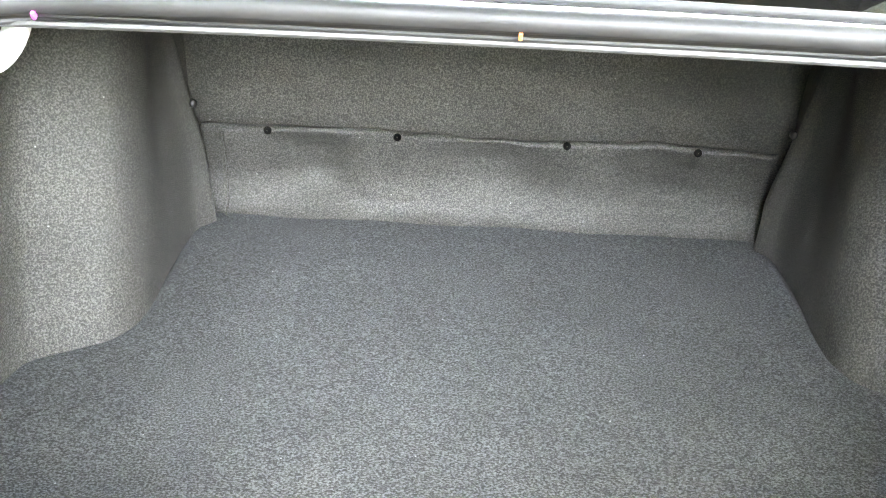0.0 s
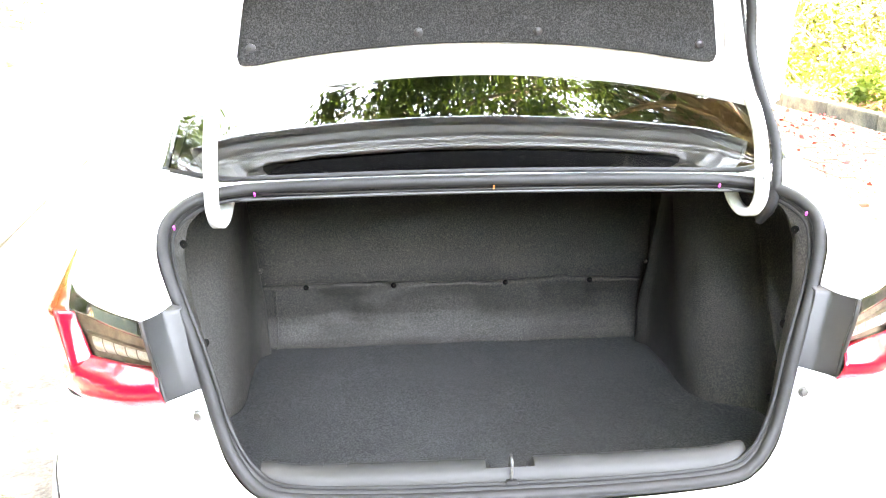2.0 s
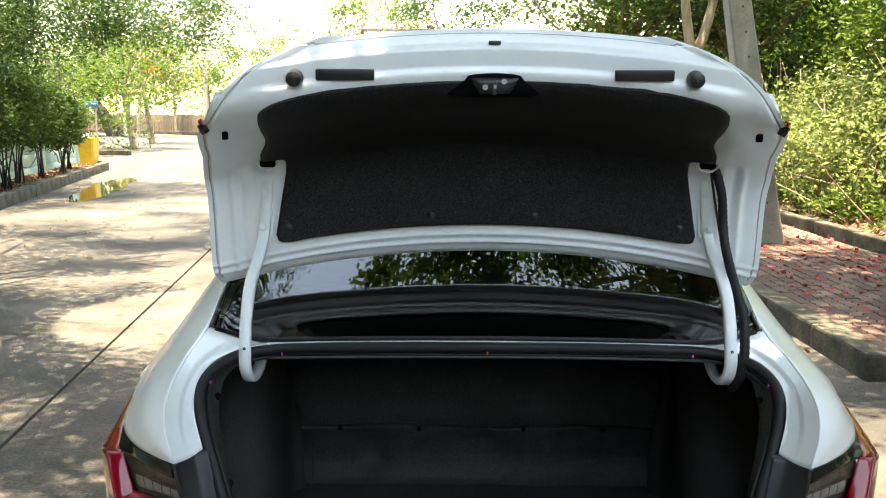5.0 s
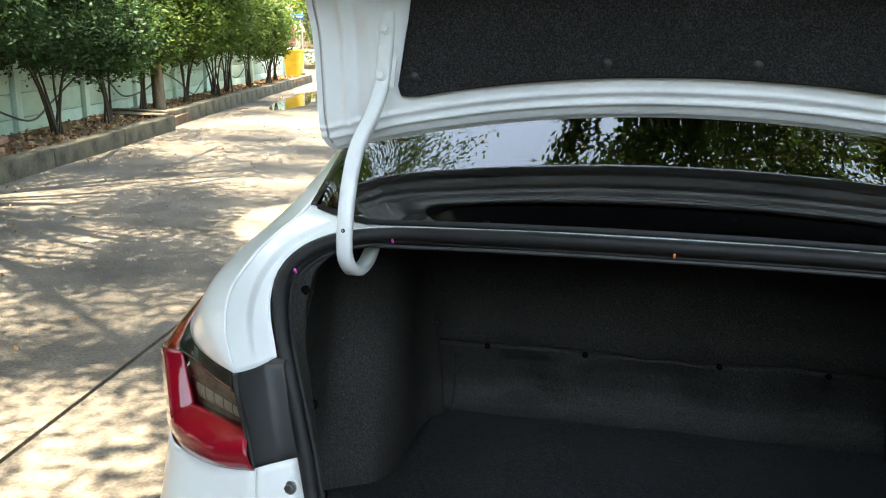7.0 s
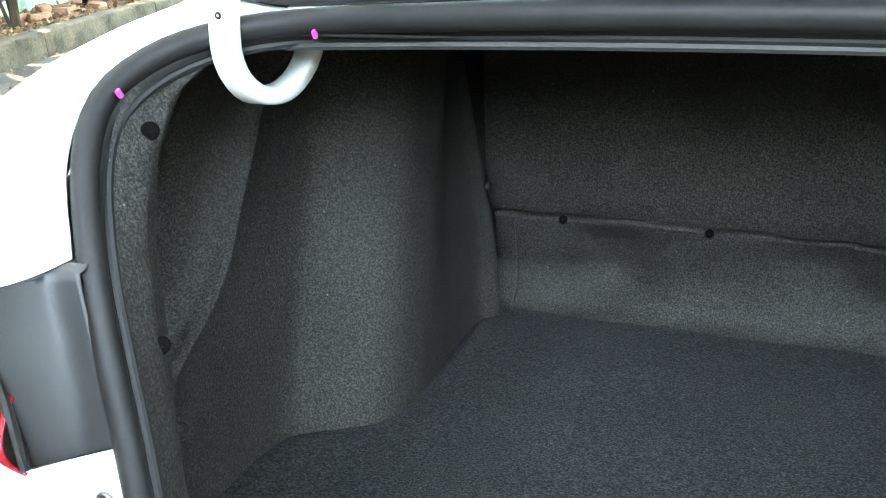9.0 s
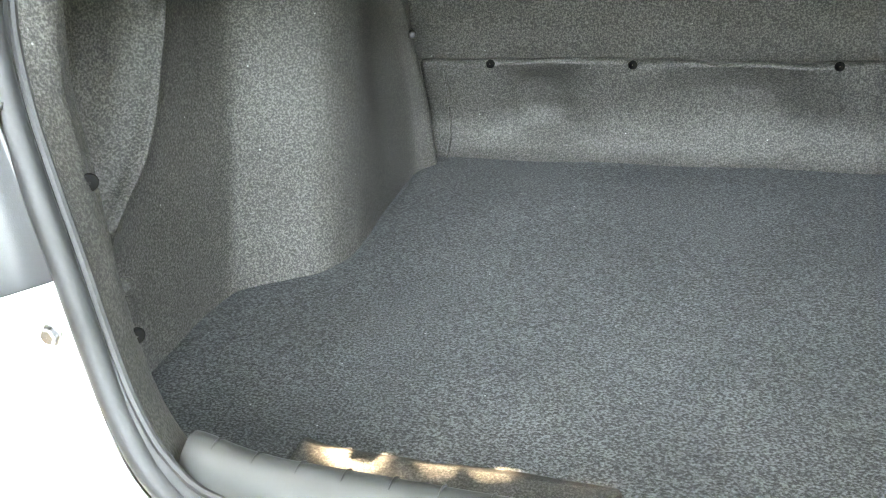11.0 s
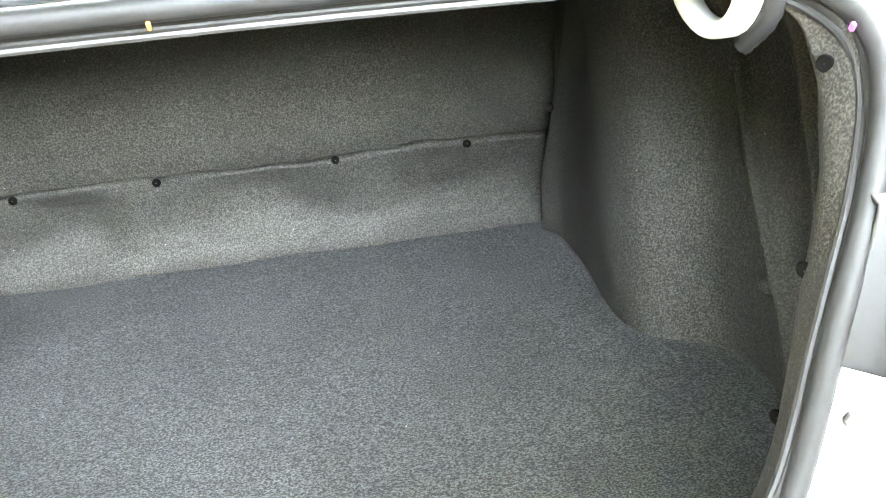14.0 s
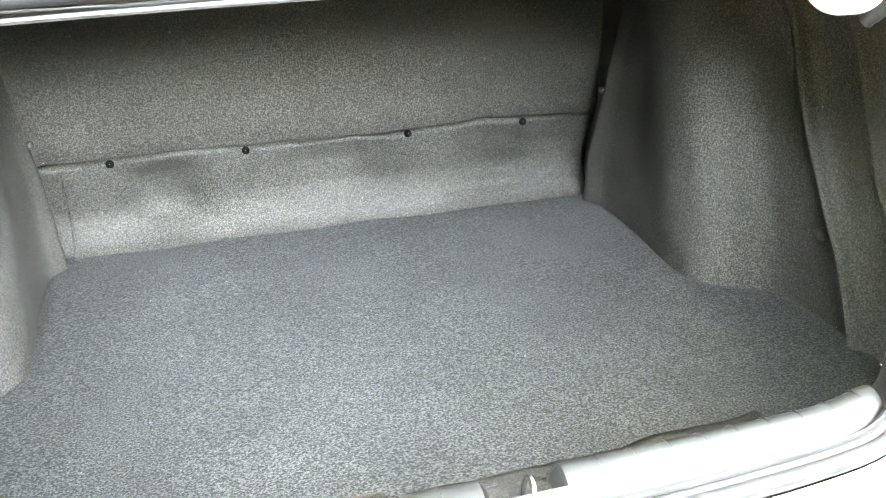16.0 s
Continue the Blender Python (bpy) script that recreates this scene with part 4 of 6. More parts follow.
bm = strap(bmesh.new(), spline([(0, 0.072, 0.682), (0, 0.066, 0.708), (0, 0.069, 0.729), (0, 0.084, 0.730), (0, 0.094, 0.708), (0, 0.096, 0.682)], 18), 0.0045, 0.0045)
striker = part("striker", bm, DARK_STEEL, car, "bright steel lid striker")
part("striker_base", block(bmesh.new(), (0.022, 0.05, 0.008), pose(0, 0.085, 0.686), 0.002), BLACK, striker)

# Felt lip that runs from under the sill trim over the carpet's edge, with a bay beside the striker.
rows = []
for x in np.r_[np.linspace(-0.46, -0.105, 70), np.linspace(-0.102, -0.055, 20), np.linspace(-0.052, 0.46, 80)]:
    wing = max(0.0, abs(x) - 0.43)
    base = 0.150 + 1.0 * wing
    bay = 0.028 * ease((x + 0.098) / 0.012) * ease((-0.062 - x) / 0.008) + 0.012 * ease((x + 0.07) / 0.01) * ease((0.30 - x) / 0.08)
    far = 0.323 - bay + 0.0035 * noise.noise(Vector((x * 18, 0, 7))) + 0.25 * wing
    rows.append([(x, base + (far - base) * v, 0.5275 + 0.03 * wing + 0.020 * (1 - v) ** 3 + 0.002 * noise.noise(Vector((x * 12, v * 3, 2))) - 0.006 * (v > 0.99)) for v in np.linspace(0, 1, 12)])
bm = bmesh.new()
sheet(bm, rows, flip=True)
part("sill_felt", bm, FELT, sill, "grey felt lip lying over the carpet's edge", solid=0.002, sharp=70)

# ---- boot lid ----
LID = spline([(0, 0.624, 1.344), (0, 0.600, 1.372), (0, 0.583, 1.412), (0, 0.572, 1.49), (0, 0.558, 1.565), (0, 0.522, 1.618), (0, 0.45, 1.652), (0, 0.36, 1.685), (0, 0.26, 1.715),
              (0, 0.207, 1.742), (0, 0.193, 1.78), (0, 0.188, 1.82), (0, 0.200, 1.846)], 121)[:, 1:]
LID_T = np.gradient(LID, axis=0)
LID_T /= np.linalg.norm(LID_T, axis=1)[:, None]


def lid_point(x, s, off=0.0):
    """A place on the open lid's inner face; off lifts it towards the viewer's side."""
    i = min(max(s, 0), 1) * 120
    k = min(int(i), 119)
    p, t = LID[k] + (LID[k + 1] - LID[k]) * (i - k), LID_T[k] + (LID_T[k + 1] - LID_T[k]) * (i - k)
    q = p + off * np.array([-t[1], t[0]])
    return (x, q[0] - 0.018 * (x / 0.6) ** 2, q[1] - 0.077 * (x / 0.625) ** 2)


edge_s = np.linspace(-0.1, 1.1, 601)
edge_x = np.interp(edge_s, [0, 0.03, 0.1, 0.38, 0.46, 0.53, 0.62, 0.70, 0.78, 0.85, 0.90, 0.945, 0.975, 1, 1.05], [0.642, 0.654, 0.658, 0.656, 0.644, 0.630, 0.620, 0.607, 0.585, 0.552, 0.518, 0.468, 0.405, 0.33, 0.15])
bell = np.exp(-np.linspace(-2.5, 2.5, 41) ** 2)
edge_x = np.convolve(np.pad(edge_x, 20, "edge"), bell / bell.sum(), "valid")


def lid_half(s):
    return np.interp(s, edge_s, edge_x)


def lid_relief(x, s):
    """Pressed hem, ribs and beads of the inner panel."""
    side, rear, fore = lid_half(s) - abs(x), (1 - s) * 0.86, s * 0.86
    h = 0.008 * ease((min(side, rear, fore) - 0.013) / 0.007)
    h += 0.006 * math.exp(-(((fore - 0.050) / 0.006) ** 2)) + 0.004 * math.exp(-(((fore - 0.072) / 0.006) ** 2))
    along = math.sin(math.pi * min(max((s - 0.04) / 0.40, 0), 1)) ** 0.5
    h += along * (0.008 * math.exp(-(((side - 0.062) / 0.008) ** 2)) - 0.006 * math.exp(-(((side - 0.080) / 0.008) ** 2)) + 0.010 * math.exp(-(((side - 0.110) / 0.014) ** 2)))
    h -= 0.010 * ease((0.056 - rear) / 0.018) * ease(side / 0.05)
    return h + 0.006 * ease((rear - 0.088) / 0.02) * ease((0.25 - rear) / 0.03) * ease((0.50 - abs(x)) / 0.06)


us = np.r_[-np.linspace(1, 0.955, 22, endpoint=False), -np.linspace(0.955, 0.72, 66, endpoint=False), np.linspace(-0.72, 0.72, 50, endpoint=False), np.linspace(0.72, 0.955, 66, endpoint=False), np.linspace(0.955, 1, 23)]
ss = np.r_[np.linspace(0, 0.12, 40, endpoint=False), np.linspace(0.12, 0.86, 80, endpoint=False), np.linspace(0.86, 1, 50)]
bm = bmesh.new()
inside = [[lid_point(u * lid_half(s), s, lid_relief(u * lid_half(s), s)) for u in us] for s in ss]
sheet(bm, inside, flip=True)
lid = part("trunk_lid", bm, PAINT, car, "white open boot lid showing its inner side", sharp=50)


def lid_outer(u, s):
    return lid_point(u * (lid_half(s) + 0.004 - 0.042 * ease((s - 0.36) / 0.12) * ease((0.88 - s) / 0.12)), s, -0.014 - 0.031 * ease(s / 0.12) - 0.01 * math.sin(math.pi * s))


bm = bmesh.new()
sheet(bm, [[lid_outer(u, s) for u in np.linspace(-1, 1, 60)] for s in np.linspace(0, 1, 60)])
part("lid_skin", bm, PAINT, lid, solid=0.002)
ring = [(u, 0.0) for u in us] + [(1, s) for s in ss[1:]] + [(u, 1.0) for u in us[::-1][1:]] + [(-1, s) for s in ss[::-1][1:-1]]
rim_in = [lid_point(u * lid_half(s), s, lid_relief(u * lid_half(s), s)) for u, s in ring]
rim_out = [lid_outer(u, s) for u, s in ring]
bm = bmesh.new()
mid_rim = [tuple(0.72 * np.array(a) + 0.28 * np.array(b) + np.array((0.003 * np.sign(a[0]), 0, 0))) for a, b in zip(rim_in, rim_out)]
sheet(bm, [rim_in, mid_rim, rim_out], wrap=True)
part("lid_hem", bm, PAINT, lid)
# A raised grey bead paints the groove's shade along the hem.
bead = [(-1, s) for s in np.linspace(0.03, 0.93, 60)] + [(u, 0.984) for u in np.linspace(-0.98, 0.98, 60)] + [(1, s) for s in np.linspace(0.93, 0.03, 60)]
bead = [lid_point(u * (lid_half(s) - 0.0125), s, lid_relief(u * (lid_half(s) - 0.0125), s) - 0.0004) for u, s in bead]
part("hem_shade_line", tube(bmesh.new(), spline(bead, 220), 0.0021, 6), HEM_SHADE, lid, "grey bead painting shade along the lid's folded edge")


def lining_half(s):
    return np.interp(s, [0.118, 0.121, 0.128, 0.15, 0.36, 0.40, 0.430, 0.440, 0.447, 0.453, 0.462, 0.48, 0.51, 0.55, 0.60, 0.66, 0.74, 0.79, 0.82, 0.840, 0.852, 0.860, 0.864], [0.46, 0.482, 0.494, 0.498, 0.466, 0.463, 0.462, 0.466, 0.486, 0.503, 0.511, 0.511, 0.503, 0.490, 0.480, 0.475, 0.472, 0.468, 0.462, 0.450, 0.430, 0.388, 0.33])


bm = bmesh.new()
ss = np.r_[np.linspace(0.118, 0.15, 8), np.linspace(0.16, 0.42, 26), np.linspace(0.43, 0.475, 14), np.linspace(0.485, 0.81, 34), np.linspace(0.815, 0.864, 16)]
cloth = [[lid_point(u * lining_half(s), s, 0.016 + 0.002 * noise.noise(Vector((u * 6, s * 8, 1)))) for u in np.linspace(-1, 1, 90)] for s in ss]
sheet(bm, cloth, flip=True)
lining = part("lid_lining", bm, FELT_DARK, lid, "black felt lining clipped inside the boot lid", solid=0.008, sharp=60)
for x, s in ((-0.469, 0.165), (-0.13, 0.15), (0.117, 0.15), (0.459, 0.165), ):
    bm = disc(bmesh.new(), 0.0095, 0.003, facing(lid_point(x, s, 0.0195), Vector(lid_point(x, s, 1)) - Vector(lid_point(x, s, 0))), 20, 0.002)
    part("lining_clip", bm, BLACK, lining, "round black push clip")
for s in (-1, 1):
    out = Vector((0, -1, -0.2))
    bm = disc(bmesh.new(), 0.0165, 0.034, facing((s * 0.382, 0.192, 1.748), out), 24, 0.003, 0.45)
    part("rubber_buffer", bm, BLACK, lid, "black rubber buffer")
    bm = block(bmesh.new(), (0.112, 0.018, 0.021), pose(s * 0.286, 0.181, 1.7515, 8, 0, s * -3), 0.003)
    part("grip_strip", bm, BLACK, lid, "black rubber strip")
    bm = block(bmesh.new(), (0.135, 0.012, 0.045), pose(s * 0.286, 0.188, 1.763, 8, 0, s * -3), 0.006)
    part("strip_pad", bm, PAINT, lid)
    m = Matrix.Translation(lid_point(s * 0.503, 0.425, 0.010)) @ pose(0, 0, 0, 20, 0, 0)
    # Solid block in the shade-dark tone stands for the opening.
    part("cable_hole", block(bmesh.new(), (0.036, 0.012, 0.030), m, 0.005), HOLE, lid)
    around = spline([m @ Vector((0.025 * math.cos(a), -0.004, 0.021 * math.sin(a))) for a in np.linspace(0, 2 * math.pi, 10, endpoint=False)], 28, closed=True)
    part("hole_rim", tube(bmesh.new(), around, 0.0035, 6, closed=True), PAINT, lid)
    part("lamp_pin", block(bmesh.new(), (0.010, 0.02, 0.018), Matrix.Translation(lid_point(s * 0.545, 0.72, 0.013)), 0.003), HOLE, lid)
    m = Matrix.Translation(lid_point(s * 0.577, 0.775, 0.002)) @ pose(0, 0, 0, 20, s * 20, s * 20)
    lamp = part("lid_lamp", block(bmesh.new(), (0.014, 0.024, 0.022), m, 0.004), GLOSS_BLACK, lid, "inner part of the tail lamp on the lid")
    part("lid_lamp_lens", block(bmesh.new(), (0.007, 0.012, 0.011), Matrix.Translation(lid_point(s * 0.579, 0.80, -0.004)) @ pose(0, 0, 0, 20, s * 20, s * 20), 0.006), RED_LENS, lamp)
    # Swan-neck hinge.
    x0, x1 = s * 0.513, s * 0.534
    path = spline([(x0, 0.540, 1.525), (x0 + s * 0.006, 0.541, 1.46), (x0 + s * 0.012, 0.536, 1.395), (x0 + s * 0.016, 0.49, 1.345), (x1, 0.420, 1.295), (x1, 0.374, 1.235), (x1, 0.351, 1.166), (x1, 0.350, 1.122), (x1 - s * 0.002, 0.376, 1.091),
                   (x1 - s * 0.004, 0.422, 1.082), (x1 - s * 0.008, 0.458, 1.097), (x1 - s * 0.012, 0.480, 1.128), (x1 - s * 0.012, 0.483, 1.15)], 60)
    hinge = part("hinge_arm", strap(bmesh.new(), path, 0.0255, 0.017), PAINT_DULL, lid, "white painted swan-neck hinge arm", sharp=50)
    plate_path = spline([(x0 - s * 0.003, 0.549, 1.535), (x0 + s * 0.004, 0.550, 1.46), (x0 + s * 0.010, 0.546, 1.39)], 14)
    part("hinge_plate", strap(bmesh.new(), plate_path, 0.036, 0.005), PAINT_DULL, hinge)
    for z, y in ((1.494, 0.531), (1.413, 0.529)):
        bm = hexbolt(bmesh.new(), (x0 + s * (0.004 if z > 1.45 else 0.012), y, z), (0, -1, 0.05), 0.0085)
        part("hinge_bolt", bm, PAINT_DULL, hinge)
    bm = disc(bmesh.new(), 0.0035, 0.001, facing((x1, 0.3422, 1.166), (0, -1, 0.1)), 14)
    # Black disc painted in for the dark of the pivot hole.
    part("hinge_hole", bm, BLACK, hinge)
bm = loft([[(-0.098, 0.225, 1.716), (-0.052, 0.222, 1.713), (0, 0.220, 1.712), (0.052, 0.222, 1.713), (0.098, 0.225, 1.716)], [(-0.086, 0.203, 1.7205), (-0.052, 0.192, 1.718), (0, 0.188, 1.717), (0.052, 0.192, 1.718), (0.086, 0.203, 1.7205)],
           [(-0.054, 0.184, 1.744), (-0.034, 0.180, 1.746), (0, 0.178, 1.747), (0.034, 0.180, 1.746), (0.054, 0.184, 1.744)], [(-0.050, 0.197, 1.752), (-0.034, 0.195, 1.754), (0, 0.194, 1.755), (0.034, 0.195, 1.754), (0.050, 0.197, 1.752)]], 24, 14)
latch = part("latch", bm, HOLE, lid, "black lid latch set in the lining's edge", solid=0.006, sharp=30)
bm = loft([[(-0.028, 0.172, 1.716), (0.028, 0.172, 1.716)], [(-0.046, 0.170, 1.745), (0.046, 0.170, 1.745)]], 6, 4)
part("latch_plate", bm, BLACK, latch, solid=0.006)
for x in (-0.018, 0.018):
    part("latch_rivet", disc(bmesh.new(), 0.0055, 0.003, facing((x, 0.1675, 1.733 + 0.3 * x), (0, -1, 0.05)), 14), STEEL, latch)
part("latch_hook", strap(bmesh.new(), spline([(0, 0.169, 1.737), (0, 0.160, 1.727), (0, 0.168, 1.715)], 8), 0.007, 0.005), DARK_STEEL, latch)
# Black block in place of a shaded drain opening.
part("drain_hole", block(bmesh.new(), (0.024, 0.012, 0.008), pose(0, 0.186, 1.812), 0.003), BLACK, lid)
# Wiring from the lid to the body.
wire = spline([(0.503, 0.52, 1.575), (0.520, 0.50, 1.56), (0.538, 0.49, 1.50), (0.545, 0.49, 1.43), (0.548, 0.475, 1.38), (0.556, 0.43, 1.31), (0.566, 0.380, 1.24), (0.563, 0.348, 1.17), (0.557, 0.346, 1.11), (0.549, 0.378, 1.072)], 90)
cable = part("wiring", tube(bmesh.new(), wire, [0.010 + 0.0012 * (k % 2) for k in range(90)], 10), RUBBER, lid, "black corrugated wiring tube beside the hinge")
thin = spline([(0.518, 0.515, 1.55), (0.530, 0.492, 1.45), (0.542, 0.485, 1.39), (0.554, 0.43, 1.30), (0.556, 0.385, 1.235)], 40)
part("thin_wire", tube(bmesh.new(), thin, 0.003, 6), BLACK, cable)

# ---- loose boot floor ----
mat_edge = [(0.0, 0.135), (0.455, 0.140), (0.58, 0.235), (0.69, 0.32), (0.727, 0.42), (0.732, 0.52), (0.712, 0.612), (0.66, 0.643), (0.60, 0.678), (0.568, 0.728), (0.562, 0.80), (0.558, 1.04), (0.556, 1.08), (0.55, 1.128), (0.0, 1.128)]
rows = []
for y in np.linspace(0.138, 1.128, 62):
    prof_x = np.interp(y, [p[1] for p in mat_edge[1:14]], [p[0] for p in mat_edge[1:14]])
    rows.append([(u * (prof_x + 0.012), y, 0.523 + 0.0012 * noise.noise(Vector((u * 4, y * 5, 0))) - (0.006 if abs(u) == 1 else 0)) for u in np.linspace(-1, 1, 60)])
bm = bmesh.new()
sheet(bm, rows)
floor_mat = new("boot_floor_carpet", finish("boot_floor_carpet", bm, CARPET))
mod = floor_mat.modifiers.new("thickness", "SOLIDIFY")
mod.thickness, mod.offset = 0.010, -1
tagged(floor_mat, "blue-grey speckled carpet lying flat on the empty boot floor", "carpet")
part("boot_tray", block(bmesh.new(), (1.46, 1.0, 0.012), pose(0, 0.66, 0.503), 0.004), BLACK, car)

# ---- ground, road, kerbs ----
def plate(name, outline, z, material, label, category, kind="structure", thick=0.0):
    bm_ = bmesh.new()
    vs_ = [bm_.verts.new((x, y, z)) for x, y in outline]
    bm_.faces.new(vs_)
    if thick:
        made = bmesh.ops.extrude_face_region(bm_, geom=bm_.faces[:])
        for v in made["geom"]:
            if isinstance(v, bmesh.types.BMVert):
                v.co.z -= thick
    bmesh.ops.recalc_face_normals(bm_, faces=bm_.faces)
    return tagged(new(name, finish(name, bm_, material, False)), label, category, "", kind)


plate("ground", [(-600, -600), (600, -600), (600, 600), (-600, 600)], -0.03, EARTH, "dry earth and grass reaching to the horizon", "ground")
joint = lambda y: -2.06 - 0.108 * y  # noqa: E731
plate("road", [(joint(-14) - 6, -14), (joint(-14) - 0.012, -14), (joint(0) - 0.012, 0), (joint(45) - 0.012, 45), (joint(45) - 9, 62), (-70, 80), (-70, 36), (-13.2, 33), (-9.2, 20), (-6.0, 5)], 0.0, CONCRETE,
      "pale weathered concrete road slab dappled with shade", "road", thick=0.025)
plate("road_slab", [(joint(-14) + 0.012, -14), (9, -14), (9, 3.9), (2.9, 3.9), (2.9, 70), (joint(45) - 9, 62.2), (joint(45) + 0.012, 45)], 0.001, CONCRETE, "pale weathered concrete road slab with a dark joint", "road", thick=0.026)


def kerb_run(name, path, wide, high, z0, label, bits, sink=0.04):
    """Kerb stones laid end to end, each a stone with worn edges."""
    top = thing(name, label, "kerb", kind="structure")
    pts = spline([(*p, 0) for p in path], bits + 1)
    for a, b in zip(pts[:-1], pts[1:]):
        d = b - a
        ln = float(np.linalg.norm(d))
        bm_ = block(bmesh.new(), (wide * random.uniform(0.97, 1.03), ln - 0.004, high + sink), Matrix(), 0.022)
        for v in bm_.verts:
            v.co += 0.006 * noise.noise_vector(v.co * 5 + Vector((a[0], a[1], 0)))
        ob = part("kerb_stone", bm_, KERB, top, smooth=False)
        mid = (a + b) / 2
        ob.matrix_basis = pose(mid[0], mid[1], z0 + (high - sink) / 2 + random.uniform(-0.006, 0.006), 0, 0, math.degrees(math.atan2(-d[0], d[1])))
    return top


kerb_left = lambda y: -6.1 - 0.19 * (y - 5.3)  # noqa: E731
wall_x = lambda y: -7.79 - 0.2 * (y - 7)  # noqa: E731
kerb_run("kerb_left", [(kerb_left(y), y) for y in (-6, 0, 5, 11.3)], 0.17, 0.22, 0, "long mossy concrete kerb beside the planted strip", 9)
kerb_run("kerb_far_left", [(-7.62, 11.95), (-8.25, 15), (-9.2, 19.6), (-9.95, 23.2), (-10.25, 24.6), (-10.9, 25.5), (-12.2, 25.9)], 0.18, 0.24, 0, "weathered concrete kerb curving round the corner", 18)
kerb_run("kerb_return", [(-7.55, 11.86), (-8.75, 12.1)], 0.17, 0.23, 0, "kerb end beside a drain slab", 2)
kerb_run("kerb_right", [(2.66, 3.95), (2.62, 8), (2.62, 16), (2.62, 34)], 0.2, 0.18, 0, "mossy concrete kerb of the paved footway", 34)
kerb_run("kerb_end", [(2.78, 3.86), (3.9, 3.95), (5.2, 4.0)], 0.18, 0.18, 0, "kerb closing the end of the paved footway", 3)
kerb_run("kerb_planting", [(4.72, 4.0), (4.80, 8), (4.6, 12), (4.5, 16), (4.5, 34)], 0.16, 0.16, 0.16, "low mossy kerb holding back the planted bank", 30)
kerb_run("kerb_distant", [(-3, 46), (-7.6, 49), (-16, 62), (-27, 72), (-45, 78)], 0.3, 0.22, 0, "striped kerb far down the road", 26)
kerb_run("kerb_crossing", [(-12.7, 33.4), (-20, 34.5), (-34, 36)], 0.25, 0.2, 0, "kerb across the side road", 14)
plate("planting_strip", [(-4.0, -6), (-6.2, 5.3), (-7.3, 11.4), (-8.2, 14.5), (-10.1, 24.2), (-12.4, 26), (-11.8, 24), (-7.6, 6), (-5.4, -6)], 0.15, SOIL, "brown leaf-strewn planting strip at the wall's foot", "soil", thick=0.2)
plate("drain_slab", [(-7.5, 11.4), (-8.5, 11.6), (-8.6, 12.6), (-7.65, 12.4)], 0.20, KERB, "concrete drain slab between two kerbs", "slab", thick=0.2)

# Earth bank on the right.
bm = bmesh.new()
sheet(bm, [[(x, y, 0.26 + 0.10 * (x - 4.8) + 0.10 * noise.noise(Vector((x, y, 0)) * 0.8)) for x in np.linspace(4.82, 14, 26)] for y in np.linspace(4.0, 40, 70)])
tagged(new("bank", finish("bank", bm, SOIL)), "earth bank covered with dry leaves", "bank", "", "structure")

# Puddle along the kerb.
bm = bmesh.new()
ring = [(-7.5 - 0.2 * (y - 15.4) + 0.25 + w * (0.42 + 0.25 * noise.noise(Vector((y * 0.9, w, 0)))) * math.sqrt(max(0.0, 1 - ((y - 18.2) / 3.2) ** 2)), y) for w, ys in ((1, np.linspace(15.0, 21.4, 30)), (-1, np.linspace(21.4, 15.0, 30))) for y in ys]
bm.faces.new([bm.verts.new((x, y, 0.006)) for x, y in ring])
tagged(new("puddle", finish("puddle", bm, PUDDLE)), "shallow puddle beside the kerb mirroring trees", "puddle", "", "structure")


# ---- foliage ----
rng = np.random.default_rng(7)


def leaf_mesh(name, centres, size, material, droop=0.0, slim=0.45, tags=None):
    """Many small pointed leaves, one quad each, folded a little along the middle."""
    n_ = len(centres)
    a = rng.normal(size=(n_, 3))
    a[:, 2] = a[:, 2] * 0.6 - droop
    a /= np.linalg.norm(a, axis=1)[:, None]
    b = np.cross(a, rng.normal(size=(n_, 3)) + (0, 0, 1.2))
    b /= np.linalg.norm(b, axis=1)[:, None] + 1e-9
    ln = size * rng.uniform(0.6, 1.3, n_)[:, None]
    v = np.stack([centres - a * ln, centres + b * ln * slim, centres + a * ln, centres - b * ln * slim], 1).reshape(-1, 3)
    me = bpy.data.meshes.new(name)
    me.vertices.add(4 * n_)
    me.vertices.foreach_set("co", v.ravel())
    me.loops.add(4 * n_)
    me.loops.foreach_set("vertex_index", np.arange(4 * n_, dtype=np.int32))
    me.polygons.add(n_)
    me.polygons.foreach_set("loop_start", np.arange(0, 4 * n_, 4, dtype=np.int32))
    me.update()
    me.validate()
    me.materials.append(material)
    return me


def cloud(blobs, clusters, each, spread, shell=0.5):
    """Leaf centres in clusters spread over ellipsoids: (centre, radii, share)."""
    share = np.array([b[2] for b in blobs], float)
    out, heads = [], []
    for (c, r, w) in blobs:
        k = max(1, int(clusters * w / share.sum()))
        d = rng.normal(size=(k, 3))
        d /= np.linalg.norm(d, axis=1)[:, None]
        p = np.array(c) + d * np.array(r) * (rng.uniform(shell, 1, k) ** 0.6)[:, None]
        heads.append(p)
        out.append((p[:, None] + rng.normal(size=(k, each, 3)) * spread * rng.uniform(0.5, 1.3, (k, 1, 1)) * (1, 1, 0.7)).reshape(-1, 3))
    return np.concatenate(out), np.concatenate(heads)


